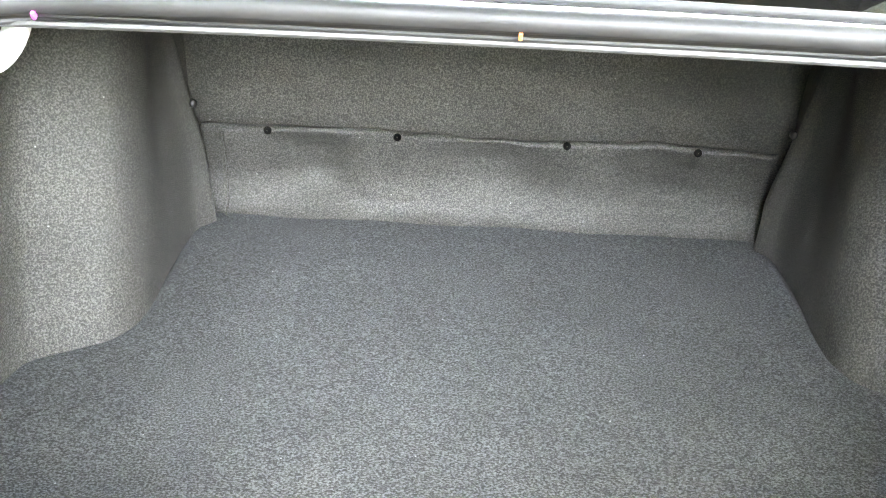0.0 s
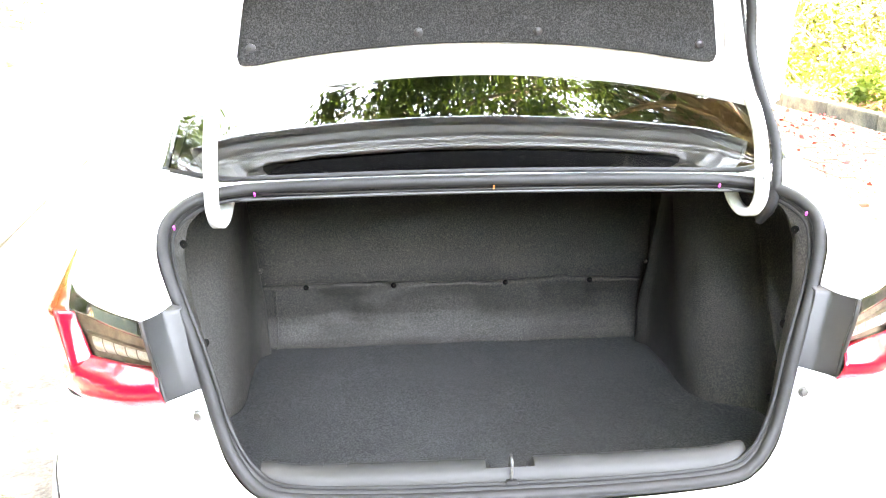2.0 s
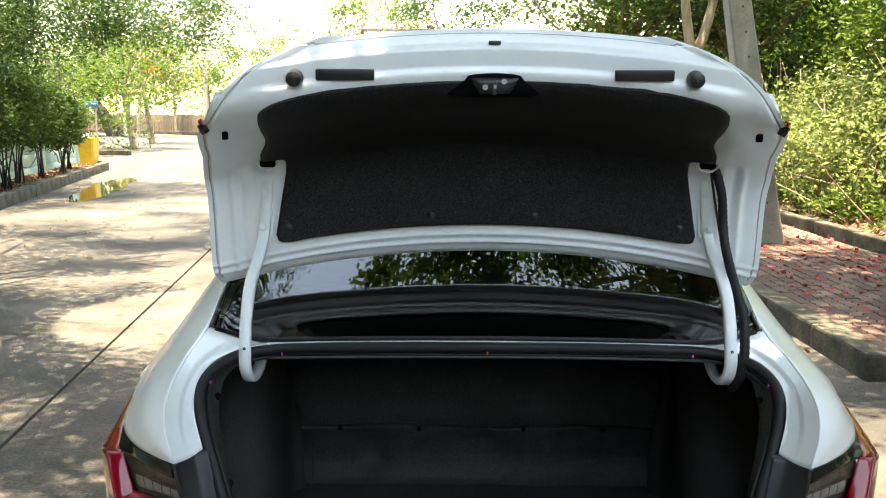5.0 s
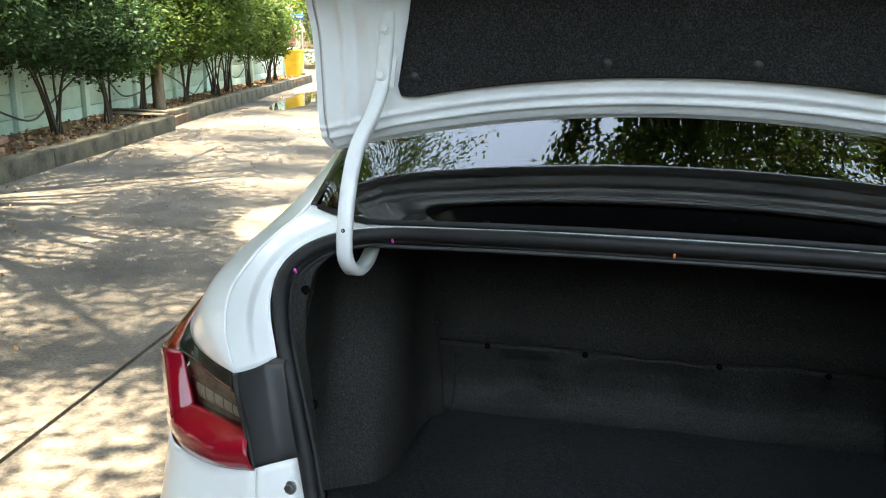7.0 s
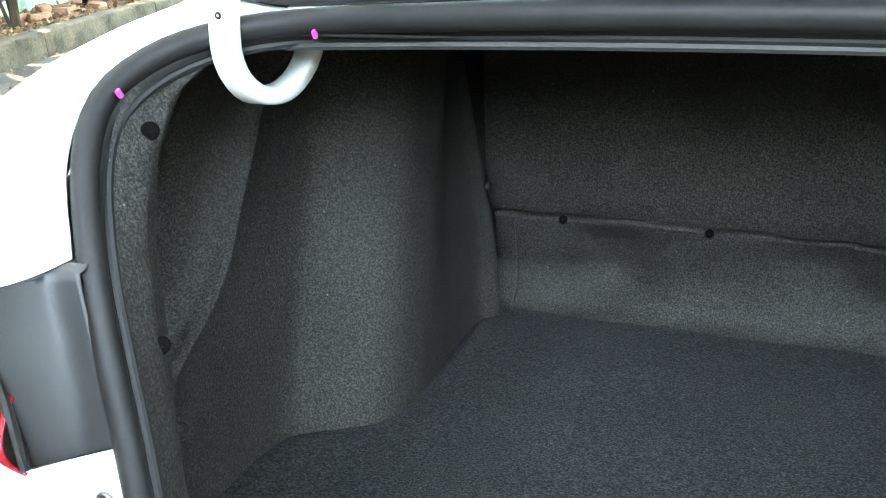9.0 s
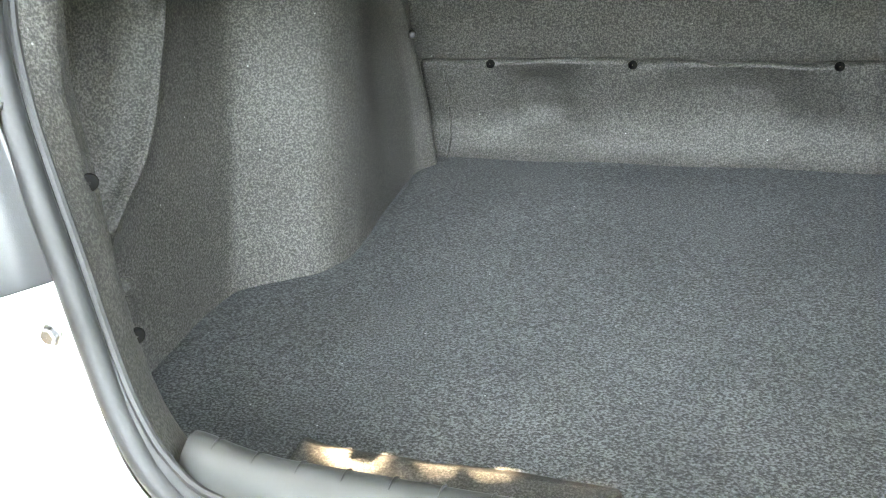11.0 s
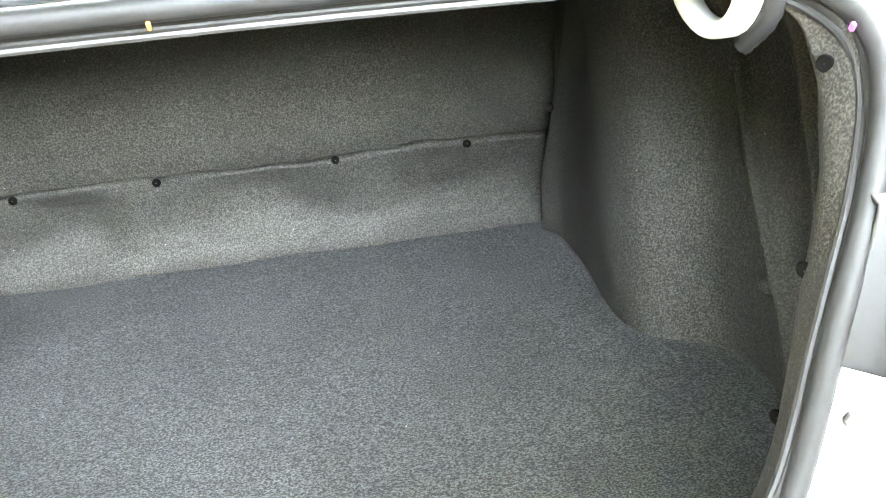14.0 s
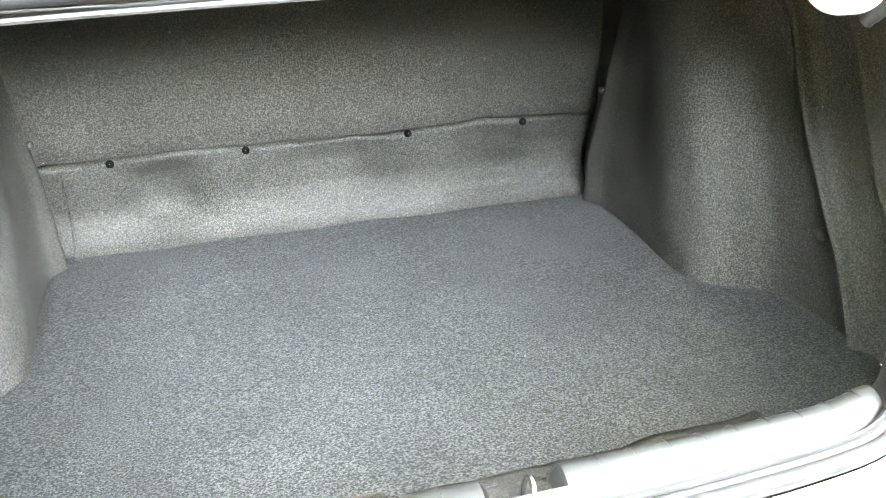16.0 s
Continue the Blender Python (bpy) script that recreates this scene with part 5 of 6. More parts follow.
def limbs(bm_, root, heads, count, r0, sag=0.25):
    """Boughs from a fork to some of the leaf clusters."""
    for i in rng.choice(len(heads), min(count, len(heads)), replace=False):
        e = heads[i]
        m_ = root + (e - root) * 0.5 + rng.normal(size=3) * 0.12 * np.linalg.norm(e - root) * (1, 1, 0.6) + (0, 0, sag * 0.4)
        tube(bm_, spline([root, m_, e], 8), [r0, r0 * 0.55, r0 * 0.15], 6)


def tree(name, label, base, fork, r0, blobs, clusters, each, spread, leaf, leaf_mat, bark, boughs=26, group="", lean=(0, 0), slim=0.45, extra=(), flowers=0, thin=None):
    top = thing(name, label, "tree", group, at=base)
    b0 = np.array(base, float)
    f = np.array(fork, float)
    pts, heads = cloud(blobs, clusters, each, spread)
    if thin:  # leaves dropped to let sun and mirrored sky through: centre, half widths, share of leaves left
        inside = ((pts[:, 0] - thin[0]) / thin[2]) ** 2 + ((pts[:, 1] - thin[1]) / thin[3]) ** 2 < 1
        pts = pts[~inside | (rng.uniform(size=len(pts)) < thin[4])]
    bm_ = bmesh.new()
    mid_ = (b0 + f) / 2 + np.array((lean[0], lean[1], 0))
    tube(bm_, spline([(0, 0, -0.15), mid_ - b0, f - b0], 14), [r0 * 1.25, r0, r0 * 0.9, r0 * 0.75], 12)
    limbs(bm_, f - b0, heads - b0, boughs, r0 * 0.5)
    for way in extra:
        tube(bm_, spline([np.array(p) - b0 for p in way], 12), [r0 * 0.62, r0 * 0.5, r0 * 0.3], 9)
    part("trunk", bm_, bark, top)
    me = leaf_mesh("crown", pts - b0, leaf, leaf_mat, slim=slim)
    crown = new("crown", me)
    crown.parent = top
    if flowers:
        pick = heads[rng.choice(len(heads), flowers)]
        fp = (pick[:, None] + rng.normal(size=(flowers, 30, 3)) * 0.3).reshape(-1, 3)
        fl = new("blossom", leaf_mesh("blossom", fp - b0, leaf * 1.2, BLOSSOM))
        fl.parent = top
    return top


def shrub(label, x, y, z, high, wide, leaf_mat, n_leaves, stems=6, leaf=0.045, group="shrubs along the wall"):
    top = thing("shrub", label, "shrub", group, at=(x, y, z))
    for _ in range(stems):
        a, r = rng.uniform(0, 6.28), rng.uniform(0.1, 0.45) * wide
        path = [(rng.normal() * 0.05, rng.normal() * 0.05, -0.1), (0.3 * r * math.cos(a), 0.3 * r * math.sin(a), high * 0.3), (r * math.cos(a), r * math.sin(a), high * rng.uniform(0.6, 0.8))]
        part("stem", tube(bmesh.new(), spline(path, 9), [0.020, 0.014, 0.006], 6), BARK_DARK, top)
    pts, _ = cloud([((0, 0, high * 0.68), (wide * 0.52, wide * 0.6, high * 0.30), 2), ((0.1, 0.2, high * 0.86), (wide * 0.36, wide * 0.4, high * 0.2), 1), ((-0.1, -0.35 * wide, high * 0.55), (wide * 0.35, wide * 0.3, high * 0.2), 1)], n_leaves // 40, 40, 0.13, 0.3)
    crown = new("leaves", leaf_mesh("leaves", pts, leaf, leaf_mat))
    crown.parent = top
    return top


# Shrubs in the planted strip on the left.
for k, y in enumerate((4.2, 6.0, 7.6, 9.1, 10.6, 12.4, 14.3, 15.9, 17.4, 19.0, 20.6, 22.2)):
    blue = k < 5
    shrub("tall leafy shrub with bare stems before the mint wall" if blue else "bright green clipped shrub before the mint wall", wall_x(y) + 0.62 + 0.12 * math.sin(k * 2.1), y, 0.15,
          2.5 + 0.25 * math.sin(k * 1.7) if k < 4 else 2.0 + 0.2 * math.sin(k), 1.7 if k < 4 else 1.3 if k < 9 else 0.8, LEAF_BLUE if blue else LEAF_MID, 12000 if blue else 10000, 7, 0.042 if blue else 0.045)

# Mint wall of posts and planks with a red slatted fence on it.
wall = thing("wall_left", "mint green plank wall with red slatted fence above", "wall", kind="structure")
angle = math.degrees(math.atan(0.2))
for k in range(15):
    y = -3.2 + 2.05 * k
    bm = block(bmesh.new(), (0.15, 0.15, 1.25), Matrix(), 0.01)
    ob = part("post", bm, MINT, wall)
    ob.matrix_basis = pose(wall_x(y) + 0.02, y, 0.62, 0, 0, angle)
    for j in range(3):
        bm = block(bmesh.new(), (0.05, 1.93, 0.315), Matrix(), 0.012)
        ob = part("plank", bm, MINT, wall)
        ob.matrix_basis = pose(wall_x(y + 1.02), y + 1.02, 0.17 + 0.323 * j, 0, 0, angle)
    for j in range(15):
        yy = y + 0.13 + 0.128 * j
        bm = block(bmesh.new(), (0.02, 0.085, 0.62), Matrix(), 0.004)
        ob = part("slat", bm, RUST, wall)
        ob.matrix_basis = pose(wall_x(yy), yy, 1.32, 0, 0, angle)
    bm = block(bmesh.new(), (0.035, 1.95, 0.05), Matrix(), 0.005)
    ob = part("rail", bm, RUST, wall)
    ob.matrix_basis = pose(wall_x(y + 1.02) + 0.03, y + 1.02, 1.12, 0, 0, angle)
plate("house_plot", [(-8.1, 5), (-12.2, 25), (-40, 30), (-40, -8), (-5.4, -8)], -0.012, EARTH, "shaded garden ground behind the wall", "ground")
hose = thing("garden_hose", "black hose slung along the shrubs", "hose", at=(-7.2, 6, 0.15))
bm = bmesh.new()
tube(bm, spline([(wall_x(y) + 0.3 + 0.06 * math.sin(y * 3), y, 0.55 + 0.22 * math.sin(y * 1.9) + 0.1 * math.sin(y * 0.7)) for y in np.linspace(3, 24, 26)] , 160) - np.array((-7.2, 6, 0.15)), 0.014, 6)
part("tube", bm, BLACK, hose)
sign = thing("number_plate", "small white plate with red marks on the fence", "sign", at=(wall_x(6.3) + 0.05, 6.3, 1.38))
part("plate", block(bmesh.new(), (0.01, 0.36, 0.16), pose(0, 0, 0, 0, 0, angle), 0.002), RUST, sign)
for k in (-0.10, 0.0, 0.10):
    part("mark", block(bmesh.new(), (0.006, 0.05, 0.07), pose(0.009 - 0.2 * k, k, 0, 0, 0, angle), 0.001), WHITE, sign)
for k in range(16):
    y = 6.3 + 0.09 * k + random.uniform(-0.05, 0.05)
    ob = new("brick", finish("brick", block(bmesh.new(), (0.10, 0.20, 0.07), Matrix(), 0.01), BRICK_WALL))
    ob.matrix_basis = pose(wall_x(y) + random.uniform(0.4, 0.8), y, 0.185 + random.choice((0, 0, 0.065)), random.uniform(-8, 8), random.uniform(-8, 8), random.uniform(0, 180))
    tagged(ob, "loose broken brick lying on the planted strip", "brick", "loose bricks by the wall")

# Trees.
# The crown blob at y 8.5 is added just to shade the shrubs.
tree("tree", "slender street tree growing through the planted strip", (-8.25, 12.75, 0.12), (-8.5, 12.9, 4.0), 0.09,
     [((-8.6, 14.2, 6.2), (2.2, 2.2, 1.4), 2), ((-9.4, 15.5, 4.7), (1.6, 1.8, 0.8), 1), ((-7.6, 17.5, 4.9), (1.5, 2.5, 0.9), 1), ((-9.4, 11.2, 4.7), (1.7, 2.2, 0.9), 2), ((-10.2, 18.5, 4.3), (1.5, 2.6, 1.0), 1.5), ((-8.0, 15.6, 3.6), (2.2, 2.0, 0.8), 2.5), ((-6.3, 17.2, 3.7), (1.7, 2.2, 0.7), 2), ((-9.4, 12.6, 3.5), (1.5, 1.8, 0.7), 1.5), ((-8.4, 8.5, 4.0), (1.5, 2.8, 0.6), 2.5)], 900, 80, 0.27, 0.055, LEAF_DARK, BARK, 22, slim=0.3,
     extra=[[(-8.36, 12.83, 1.9), (-8.05, 12.9, 2.15), (-7.75, 13.0, 2.2), (-7.45, 13.2, 2.75)], [(-8.38, 12.85, 2.3), (-8.75, 12.8, 2.9), (-8.85, 12.8, 4.5)], [(-8.4, 12.8, 2.0), (-8.8, 12.6, 2.6), (-9.2, 12.4, 3.6)]])
# Blobs dapple the road; the gap suits the sky mirrored towards the camera.
tree("tree", "leafy tree arching over the road", (-7.5, 4.2, 0.12), (-6.6, 4.6, 4.6), 0.14,
     [((-4.9, 5.2, 6.9), (2.4, 3.0, 1.2), 3), ((-3.3, 1.4, 7.0), (1.8, 2.0, 0.9), 1.1), ((-2.1, 0.6, 6.4), (1.1, 1.6, 0.4), 0.8), ((-3.0, -1.6, 6.6), (1.4, 1.6, 0.4), 0.7), ((-2.6, 3.4, 6.8), (1.4, 1.5, 0.4), 1.4), ((-4.1, 5.1, 6.9), (0.6, 0.7, 0.5), 0.9), ((-6.6, 8.2, 6.4), (2.2, 2.6, 1.2), 2), ((-4.3, 10.2, 7.2), (2.4, 2.4, 1.2), 2), ((-6.5, 1.8, 6.4), (2.2, 2.0, 1.2), 1.5)], 215, 620, 0.32, 0.036, LEAF_DARK, BARK, 40, thin=(-2.45, 4.9, 0.85, 1.0, 0.02))
# Blob at x 3.7 is added to shade the footway.
tree("tree", "broad-leaved tree spreading over the parked car", (7.6, 4.9, 0.4), (6.7, 5.2, 5.0), 0.16,
     [((2.0, 5.0, 7.2), (2.7, 2.4, 1.3), 4), ((-0.75, 5.0, 7.1), (0.9, 0.8, 0.5), 0.22), ((4.6, 5.5, 7.4), (2.0, 2.6, 1.5), 1.3), ((1.2, 8.4, 7.8), (2.6, 2.2, 1.2), 2), ((3.9, 1.2, 6.8), (1.8, 1.6, 1.0), 1), ((3.7, 6.6, 7.0), (1.2, 2.6, 0.5), 0.8)], 470, 170, 0.23, 0.048, LEAF_DARK, BARK, 34, slim=0.55)
rng = np.random.default_rng(21)
# Crown out of view, laid out to shade the boot and spot its sill.
tree("tree", "unseen leafy tree added to shade and dapple the boot", (5.6, -4.4, 0), (4.4, -3.8, 4.4), 0.15,
     [((0.9, -1.9, 6.3), (2.2, 1.3, 0.9), 2), ((-1.25, -0.62, 6.2), (0.6, 0.8, 0.3), 0.8), ((0.85, -0.62, 6.2), (0.75, 0.8, 0.3), 1.0), ((-2.2, -2.6, 6.6), (1.9, 1.8, 1.0), 0.9), ((3.2, -2.2, 6.6), (1.6, 2.0, 1.2), 1.5), ((-0.6, 1.1, 7.6), (1.5, 1.0, 0.6), 0.8), ((0.0, 0.15, 6.3), (1.35, 1.45, 0.3), 5.0), ((0.35, -0.5, 6.0), (0.7, 0.42, 0.12), 1.3), ((-0.35, -0.66, 6.1), (0.65, 0.16, 0.1), 1.3)], 500, 90, 0.32, 0.062, LEAF_DARK, BARK, 30, thin=(-0.27, -0.36, 0.23, 0.11, 0.10))
tree("tree", "forked tree on the bank beyond the pole", (4.90, 16.4, 0.3), (4.64, 16.3, 2.8), 0.17,
     [((4.0, 16.4, 6.6), (3.0, 2.6, 1.5), 2), ((6.5, 17.0, 5.6), (2.5, 2.5, 1.6), 1)], 200, 70, 0.32, 0.08, LEAF_LIGHT, BARK_PALE, 0,
     extra=[[(4.64, 16.3, 2.72), (4.45, 16.2, 3.5), (4.25, 16.1, 5.1)], [(4.64, 16.3, 2.72), (4.92, 16.4, 3.5), (5.3, 16.6, 5.2)]])
# Never in view: this high crown is added to keep sun off the road.
tree("tree", "unseen tall tree added to shade the road behind", (8.2, -7.5, 0), (7.0, -7.2, 8.5), 0.25,
     [((2.5, -5.2, 14.0), (3.6, 1.6, 0.8), 1.2), ((-3.0, -5.4, 14.2), (3.2, 1.6, 0.8), 1.2), ((0.5, -10.0, 16.0), (8.5, 4.2, 0.8), 4.5)], 620, 95, 0.5, 0.14, LEAF_DARK, BARK, 30)
for k, (x, y, h) in enumerate(((3.5, 19.0, 5), (4.6, 21.0, 5.5), (5.8, 18.0, 5), (7.4, 12.0, 4.5), (9.0, 9.0, 4.5), (0.2, 34, 6), (-3.5, 40, 6))):
    tree("tree", "slim tree among the roadside greenery", (x, y, 0.1), (x + 0.3 * math.sin(k), y, h * 0.55), 0.11 + 0.02 * (k % 3),
         [((x, y, h), (2.4, 2.2, 1.7), 2), ((x + 0.8, y + 0.4, h * 0.65), (2.0, 1.8, 1.1), 1)], 150, 70, 0.36, 0.075, (LEAF_LIGHT, LEAF_YELLOW, LEAF_DARK)[k % 3], BARK_PALE if k % 2 else BARK, 14, "roadside trees")
for k, (x, y, h) in enumerate(((-9, 53, 7), (-13, 60, 8.5), (-18, 66, 7.5), (-23, 73, 8), (-29, 78, 9), (-36, 82, 9), (-5, 58, 9), (-16, 76, 11), (-11.5, 57, 5), (-14.5, 39, 6), (-19, 41, 7), (-25, 45, 7), (-16, 46, 9), (-21, 58, 9), (-31, 64, 9))):
    tree("tree", "airy tree far down the road" if k % 4 else "airy tree with orange blossom far down the road", (x, y, 0), (x + 0.5 * math.sin(k * 2), y, h * 0.4), 0.14,
         [((x, y, h * 0.75), (h * 0.38, h * 0.36, h * 0.22), 2), ((x - 1, y, h * 0.52), (h * 0.30, h * 0.3, h * 0.13), 1), ((x + 1.4, y + 1, h * 0.48), (h * 0.25, h * 0.25, h * 0.14), 1)], 75, 50, 0.42, 0.10, (LEAF_LIGHT, LEAF_DARK, LEAF_LIGHT)[k % 3], BARK_PALE if k % 2 else BARK, 12, "distant trees", flowers=0 if k % 4 else 10)

tree("tree", "old tree with a thick gnarled leaning trunk across the road", (-23.8, 61.8, 0), (-25.3, 61.7, 2.4), 0.5,
     [((-25.6, 61.7, 5.2), (3.4, 3.0, 1.6), 2), ((-23.4, 62.0, 5.8), (2.4, 2.4, 1.4), 1)], 150, 60, 0.5, 0.11, LEAF_LIGHT, BARK_DARK, 10, "distant trees")


def thicket(name, label, blobs, clusters, each, spread, leaf, material, category="undergrowth"):
    pts, _ = cloud(blobs, clusters, each, spread, 0.2)
    return tagged(new(name, leaf_mesh(name, pts, leaf, material)), label, category, "", "stuff")


thicket("undergrowth", "dense yellow-green undergrowth on the bank", [((6.3 + 0.4 * math.sin(y), y, 1.3), (1.3, 1.1, 1.2), 1) for y in np.arange(4.6, 32, 1.1)], 1700, 50, 0.19, 0.045, LEAF_YELLOW)
thicket("hedge", "tall green thicket behind the bank", [((8.3 + 0.5 * math.sin(y * 2), y, 2.6), (1.6, 1.4, 2.3), 1) for y in np.arange(4.2, 34, 1.4)], 900, 55, 0.28, 0.085, LEAF_LIGHT, "hedge")
thicket("dark_hedge", "dark green thicket at the far side of the bank", [((10.8, y, 3.2), (1.6, 1.6, 3.0), 1) for y in np.arange(3, 40, 2.0)], 700, 50, 0.4, 0.09, LEAF_DARK, "hedge")
thicket("ground_cover", "low leafy plants along the kerb", [((5.25 + 0.2 * math.sin(3 * y), y, 0.48), (0.4, 0.5, 0.25), 1) for y in np.arange(4.4, 16, 0.8)], 160, 50, 0.10, 0.045, LEAF_LIGHT, "plants")
thicket("garden_trees", "dark garden foliage behind the wall", [((wall_x(y) - 2.2, y, 2.6 + 0.5 * math.sin(y)), (1.3, 1.5, 1.5), 1) for y in np.arange(2, 27, 1.6)], 1300, 70, 0.32, 0.07, LEAF_DARK, "foliage")
# Dark backdrop row added so gaps between leaves read as deep shade.
thicket("garden_backdrop", "dark leaf backdrop added behind the garden trees", [((wall_x(y) - 5.0, y, 2.6), (1.2, 1.6, 2.6), 1) for y in np.arange(2, 34, 1.8)], 800, 60, 0.4, 0.13, LEAF_DARK, "foliage")
# Leaf layer above the view, added to keep sun off the foliage below.
thicket("garden_shade_layer", "unseen leaf layer added to shade the garden foliage", [((wall_x(y) - 3.6 - 2.6 * (k % 2), y, 8.6), (2.6, 2.4, 0.7), 1) for k, y in enumerate(np.arange(3, 32, 1.5))], 420, 60, 0.55, 0.20, LEAF_DARK, "trees")
thicket("far_hedge", "sunlit greenery across the side road", [((x, 37 + 0.5 * (-14 - x), 2.0), (1.8, 1.5, 1.9), 1) for x in np.arange(-36, -13, 2.0)], 260, 50, 0.4, 0.09, LEAF_LIGHT, "hedge")
# Four thickets out of view, added to shape the light entering the boot.
thicket("rear_sky_block", "unseen dark foliage added to block low sky behind", [((x, -7.2 - 0.4 * math.sin(x), 1.7), (1.5, 0.9, 1.8), 1) for x in np.arange(-10, 13, 1.5)], 850, 50, 0.40, 0.16, LEAF_DARK, "hedge")
thicket("right_sky_block", "unseen foliage added to block skylight right of the car", [((6.8 + 0.6 * math.sin(y), y, 2.4), (1.6, 1.6, 2.4), 1) for y in np.arange(-2.0, 3.2, 1.6)], 150, 50, 0.5, 0.17, LEAF_DARK, "hedge")
thicket("rear_right_sky_block", "unseen foliage added to block low sky at the right rear", [((9.5 + 0.5 * math.sin(y), y, 1.9), (1.2, 1.3, 2.3), 1) for y in np.arange(-12, -2, 1.4)], 420, 50, 0.4, 0.17, LEAF_DARK, "hedge")
thicket("rear_left_sky_block", "unseen tall foliage added to block skylight from the left rear", [((wall_x(y) - 0.45 + 0.3 * math.sin(y), y, 4.5), (1.1, 1.6, 4.2), 1) for y in np.arange(-12, 1.5, 1.6)], 720, 50, 0.5, 0.17, LEAF_DARK, "hedge")
# Tall rows, mostly above the view, added to cut skylight from both sides.
thicket("tall_garden_trees", "tall leafy trees standing in the garden", [((wall_x(y) - 4.2 + math.sin(y), y, 6.2 + 0.6 * math.sin(2 * y)), (2.0, 1.9, 3.0), 1) for y in np.arange(1.5, 30, 2.0)], 1300, 80, 0.50, 0.10, LEAF_DARK, "trees")
thicket("tall_bank_trees", "tall leafy trees behind the bank added to shut out sky", [((11.2 + math.sin(y), y, 7.0), (2.2, 2.0, 3.4), 1) for y in np.arange(2, 36, 2.2)], 800, 55, 0.55, 0.14, LEAF_LIGHT, "trees")
thicket("distant_wood", "pale sunlit wood beyond the bend", [((x, 92 + 8 * math.sin(x), 4.5), (6, 4, 4.5), 1) for x in np.arange(-80, 40, 6.0)], 520, 50, 0.9, 0.2, LEAF_LIGHT, "wood")
bm = bmesh.new()
for k in range(260):
    p0 = np.array((rng.uniform(5.0, 8.5), rng.uniform(4.2, 22), 0.3))
    way = rng.normal(size=3) * (0.6, 0.6, 0.3) + (0, 0, rng.uniform(0.5, 2.4))
    tube(bm, spline([p0, p0 + way * 0.5 + rng.normal(size=3) * 0.12, p0 + way], 6), [0.014, 0.010, 0.004], 5)
tagged(new("twigs", finish("twigs", bm, BARK_PALE)), "bare pale twigs standing in the undergrowth", "twigs", "", "stuff")
pts = np.stack([rng.uniform(4.85, 7.0, 5200), rng.uniform(4, 16, 5200), np.zeros(5200)], 1)
pts[:, 2] = 0.30 + 0.10 * (pts[:, 0] - 4.8) + rng.uniform(0, 0.06, 5200)
tagged(new("leaf_litter", leaf_mesh("leaf_litter", pts, 0.035, LITTER)), "dry brown leaves lying on the bank", "leaves", "", "stuff")
pts = np.stack([rng.uniform(0, 1.1, 5000), rng.uniform(3, 24.5, 5000), rng.uniform(0.155, 0.19, 5000)], 1)
pts[:, 0] = wall_x(pts[:, 1]) + 0.1 + pts[:, 0]
tagged(new("strip_litter", leaf_mesh("strip_litter", pts, 0.04, LITTER)), "reddish dry leaves lying on the planted strip", "leaves", "", "stuff")
n1 = 900
pts = np.stack([rng.uniform(0, 1, n1) ** 2 * 2.6, rng.uniform(-2, 24, n1), rng.uniform(0.004, 0.012, n1)], 1)
pts[:, 0] = kerb_left(pts[:, 1]) + 0.1 + pts[:, 0]
tagged(new("road_litter", leaf_mesh("road_litter", pts, 0.02, LITTER)), "small dry leaves strewn along the kerb", "leaves", "", "stuff")
n2 = 900
pts = np.stack([rng.uniform(1.9, 4.7, n2), np.where(rng.uniform(size=n2) < 0.3, 4.1 + rng.uniform(0, 4, n2), 7.0 + rng.uniform(0, 6, n2)), np.full(n2, 0.19)], 1)
pts[pts[:, 0] < 2.7, 2] = 0.012
tagged(new("petals", leaf_mesh("petals", pts, 0.024, PETAL, slim=0.8)), "red petals scattered over the footway", "petals", "", "stuff")

# Concrete pole and small street furniture.
pole = thing("utility_pole", "tapered grey concrete utility pole with bolt holes", "pole", at=(3.70, 9.05, 0.16))
bm = bmesh.new()
for a, b in ((0, 8.5),):
    rings = []
    for z in np.linspace(0, 8.5, 12):
        w = 0.168 - 0.012 * z
        d = 0.135 - 0.006 * z
        rings.append([(x * w - 0.180 * z, y * d, z) for x, y in ((-1, -0.85), (-0.85, -1), (0.85, -1), (1, -0.85), (1, 0.85), (0.85, 1), (-0.85, 1), (-1, 0.85))])
    sheet(bm, rings, wrap=True)
part("shaft", bm, POLE, pole, smooth=False)
for z in np.arange(0.5, 3.4, 0.28):
    # No real recess: black discs give the holes' shade.
    part("bolt_hole", disc(bmesh.new(), 0.013, 0.004, facing((-0.180 * z + 0.02, -0.135 + 0.006 * z, z), (0, -1, 0)), 10), BLACK, pole)
bin_ = thing("wheelie_bin", "yellow plastic rubbish bin standing at the kerb corner", "bin", at=(-10.75, 24.6, 0.15))
bm = bmesh.new()
sheet(bm, [[(a * w, b * w, z) for a, b in ((-1, -0.8), (-0.8, -1), (0.8, -1), (1, -0.8), (1, 0.8), (0.8, 1), (-0.8, 1), (-1, 0.8))] for w, z in ((0.17, 0), (0.19, 0.03), (0.25, 0.72), (0.27, 0.74), (0.27, 0.80), (0.24, 0.80), (0.20, 0.1))], wrap=True)
part("body", bm, YELLOW, bin_, smooth=False)
part("rim_band", block(bmesh.new(), (0.56, 0.56, 0.03), pose(0, 0, 0.775), 0.01), YELLOW, bin_)
post = thing("street_sign", "small blue street sign on a thin post", "sign", at=(-11.3, 26.4, 0.0))
part("pole", tube(bmesh.new(), [(0.12, 0, 0), (0.12, 0, 2.1)], 0.03, 10), POLE, post)
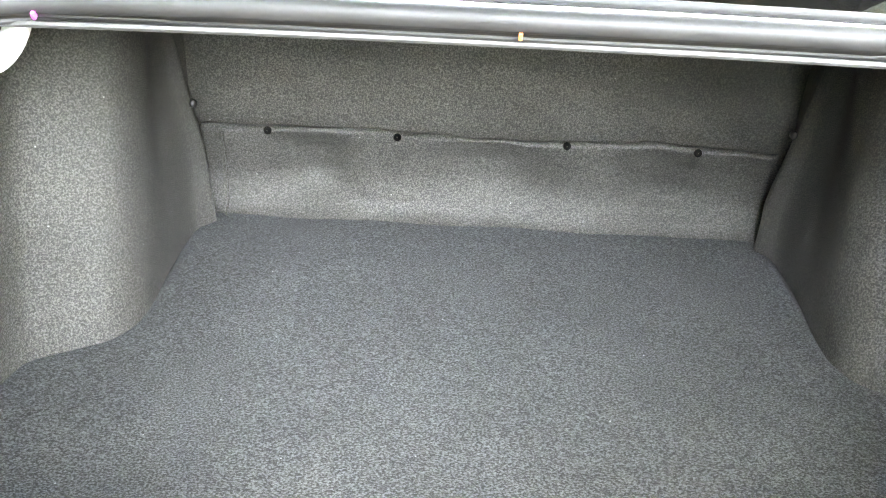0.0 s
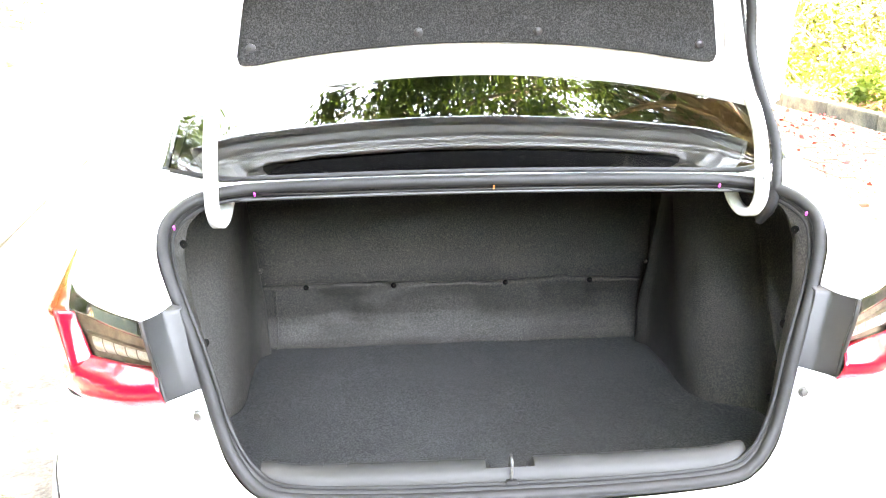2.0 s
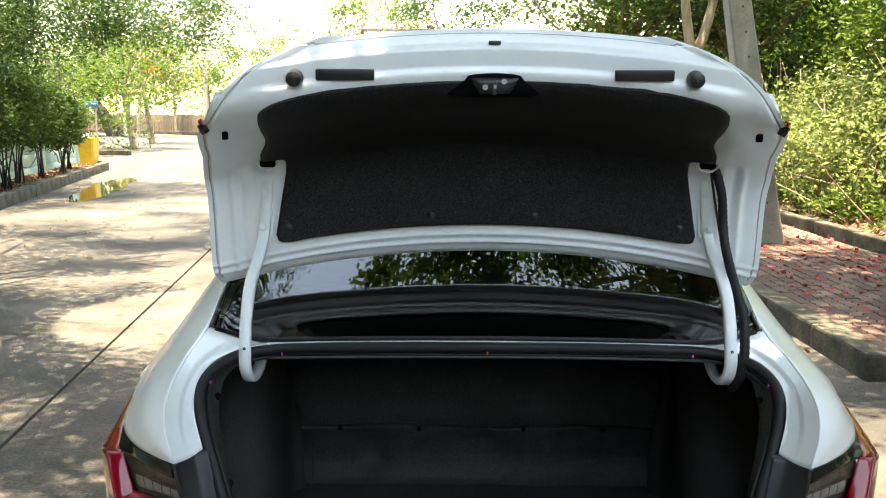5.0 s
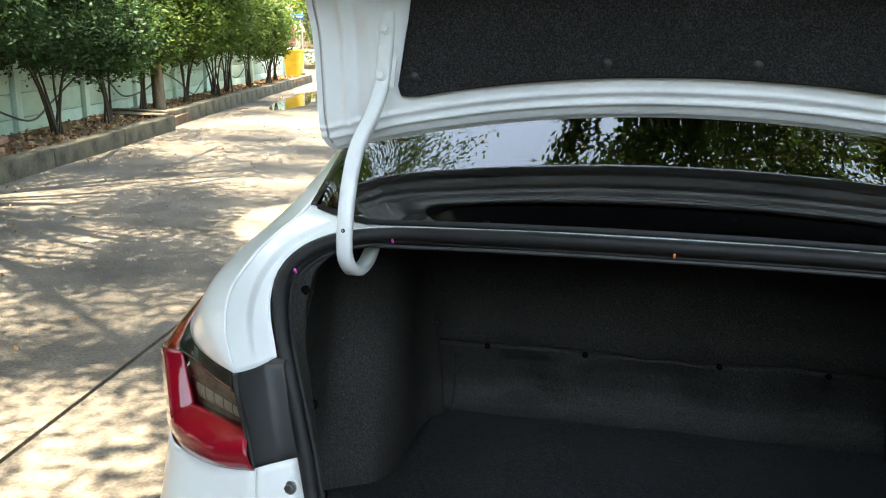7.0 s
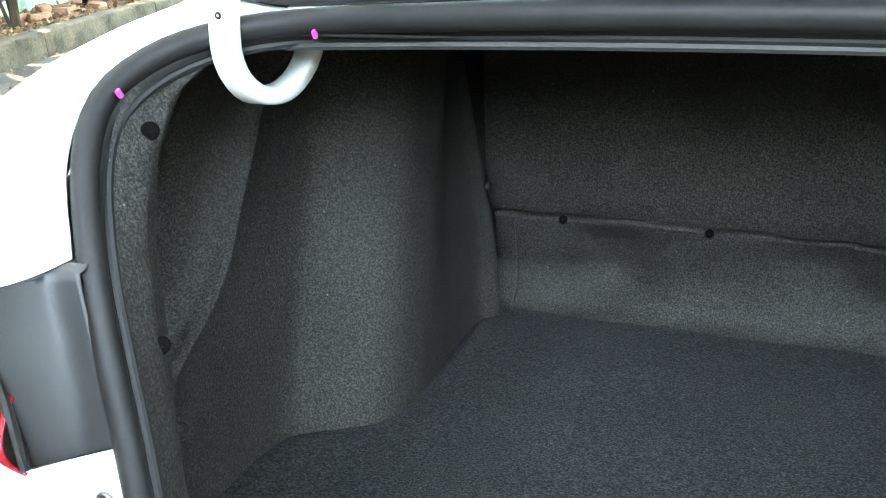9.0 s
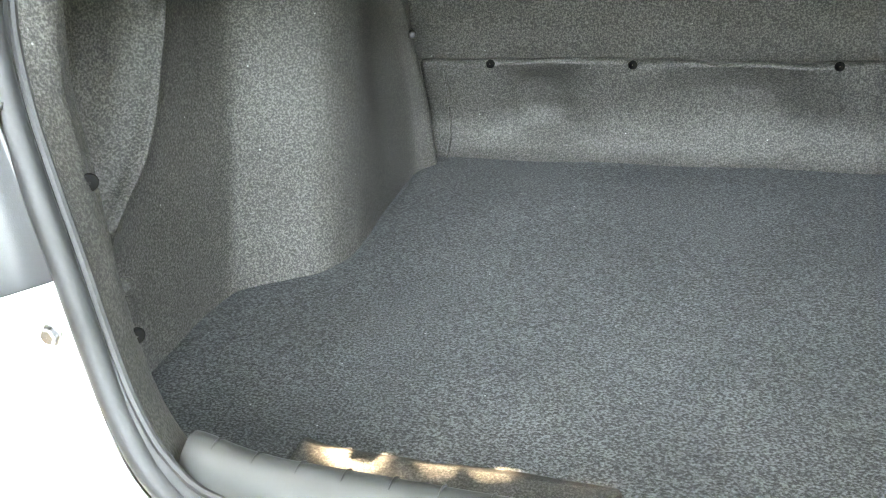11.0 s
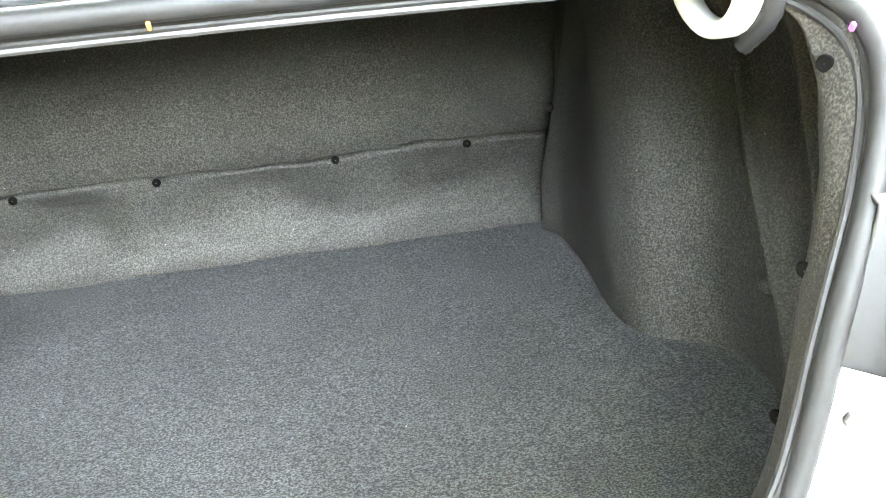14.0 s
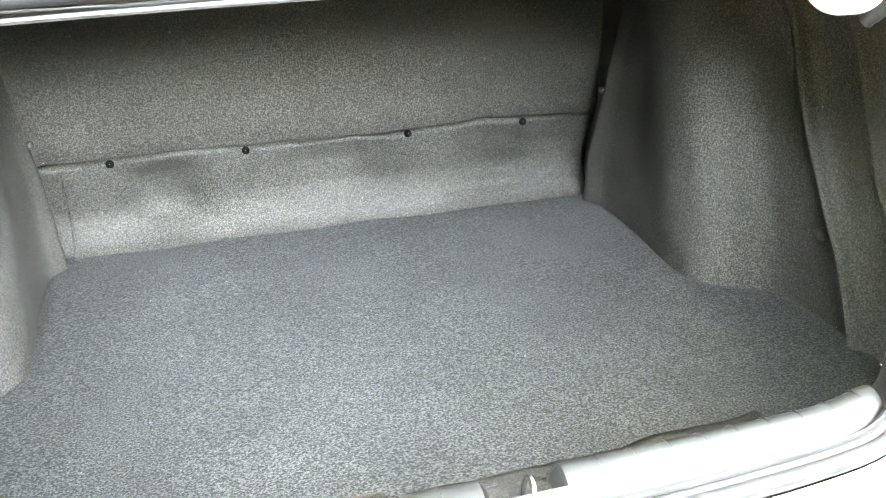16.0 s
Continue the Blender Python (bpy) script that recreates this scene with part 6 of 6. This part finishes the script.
part("board", block(bmesh.new(), (0.46, 0.02, 0.18), pose(-0.02, -0.04, 1.92), 0.004), BLUE, post)
for k in (-0.12, 0.02, 0.14):
    part("bar", block(bmesh.new(), (0.09, 0.004, 0.035), pose(-0.02 + k, -0.053, 1.93), 0.001), WHITE, post)
for k, (x, y) in enumerate(((-17.2, 61), (-26.5, 71), (-30.5, 73))):
    far_pole = thing("utility_pole", "pale concrete utility pole far down the road", "pole", "distant poles", at=(x, y, 0))
    part("shaft", tube(bmesh.new(), [(0, 0, 0), (0, 0, 9)], [0.2, 0.13], 8), POLE, far_pole)
fence = thing("wooden_fence", "weathered red-brown fence beyond the bend", "fence", kind="structure")
fence_line = spline([(-40, 84, 0), (-26, 76, 0), (-17, 68, 0), (-9, 56.5, 0), (-4, 52, 0)], 150)
for a, b in zip(fence_line[:-1:1], fence_line[1::1]):
    d = b - a
    bm = block(bmesh.new(), (0.06, float(np.linalg.norm(d)) * 0.9, 1.5 + random.uniform(-0.1, 0.1)), Matrix(), 0.01)
    ob = part("board", bm, WOOD if a[1] > 70 else BRICK_WALL, fence, smooth=False)
    ob.matrix_basis = pose((a[0] + b[0]) / 2, (a[1] + b[1]) / 2, 0.75, 0, 0, math.degrees(math.atan2(-d[0], d[1])))
hut = thing("timber_frame", "weathered timber frame standing above the bushes", "frame", at=(-2.2, 33, 0))
for x in (-1.3, 0.0, 1.3):
    part("upright", block(bmesh.new(), (0.12, 0.12, 5.0), pose(x, 0, 2.5), 0.01), WOOD, hut)
for z in (3.6, 4.0, 4.4, 4.8):
    part("crosspiece", block(bmesh.new(), (2.8, 0.05, 0.09), pose(0, -0.09, z), 0.01), WOOD, hut)

# ---- interlocking pavers of the footway ----
plate("footway_bed", [(2.72, 3.95), (4.66, 3.95), (4.74, 8), (4.53, 12), (4.44, 34), (2.72, 34)], 0.145, KERB, "sandy bed under the pavers", "pavement", thick=0.14)
footway = thing("footway", "worn red interlocking pavers of the footway", "pavement", kind="structure", at=(0, 0, 0.145))


def paver_shape():
    """Zigzag paver outline, 0.225 by 0.112 m, with a small chamfer."""
    zig = 0.022
    length, width, gap = 0.226, 0.114, 0.010
    up = [(-length / 2, 0), (-length / 4, zig), (0, 0), (length / 4, zig), (length / 2, 0)]
    low = [(x, y - width / 2 + gap / 2) for x, y in up]
    high = [(x, y + width / 2 - gap / 2) for x, y in up][::-1]
    return [(x * (1 - gap / length), y) for x, y in low + high]


def paver_mesh():
    bm_ = bmesh.new()
    edge = paver_shape()
    rings = [[(x * k, y * k2, z) for x, y in edge] for k, k2, z in ((1, 1, 0.0), (1, 1, 0.031), (0.975, 0.955, 0.036))]
    vs_ = sheet(bm_, rings, wrap=True)
    bm_.faces.new(vs_[-1])
    return finish("paver", bm_, PAVER, False)


paver_me = paver_mesh()
near, rest = [], []
for j in range(125):
    for i in range(18):
        y = 4.02 + 0.226 * j + (0.113 if i % 2 else 0)
        x = 2.79 + 0.114 * i
        if x < 4.62 - 0.02 * max(0, y - 8) and y < 30:
            (near if 4.0 < y < 8.4 and len(near) < 300 else rest).append((x, y))
for x, y in near:
    ob = new("paver", paver_me)
    ob.parent = footway
    ob.matrix_basis = pose(x, y, random.uniform(-0.003, 0.003), random.uniform(-0.8, 0.8), random.uniform(-0.8, 0.8), 90)
edge = np.array(paver_shape())
ne = len(edge)
verts, faces = [], []
for x, y in rest:
    z0 = random.uniform(-0.003, 0.003)
    k = len(verts)
    for sc, z in ((1.0, 0.0), (1.0, 0.031), (0.965, 0.036)):
        verts += [(x - v * sc, y + u * sc, z + z0) for u, v in edge]
    for r in (0, 1):
        faces += [(k + r * ne + q, k + r * ne + (q + 1) % ne, k + (r + 1) * ne + (q + 1) % ne, k + (r + 1) * ne + q) for q in range(ne)]
    faces.append(tuple(range(k + 2 * ne, k + 3 * ne)))
me = bpy.data.meshes.new("distant_pavers")
me.from_pydata(verts, [], faces)
me.materials.append(PAVER)
ob = new("distant_pavers", me)
ob.parent = footway
tagged(ob, kind="stuff")
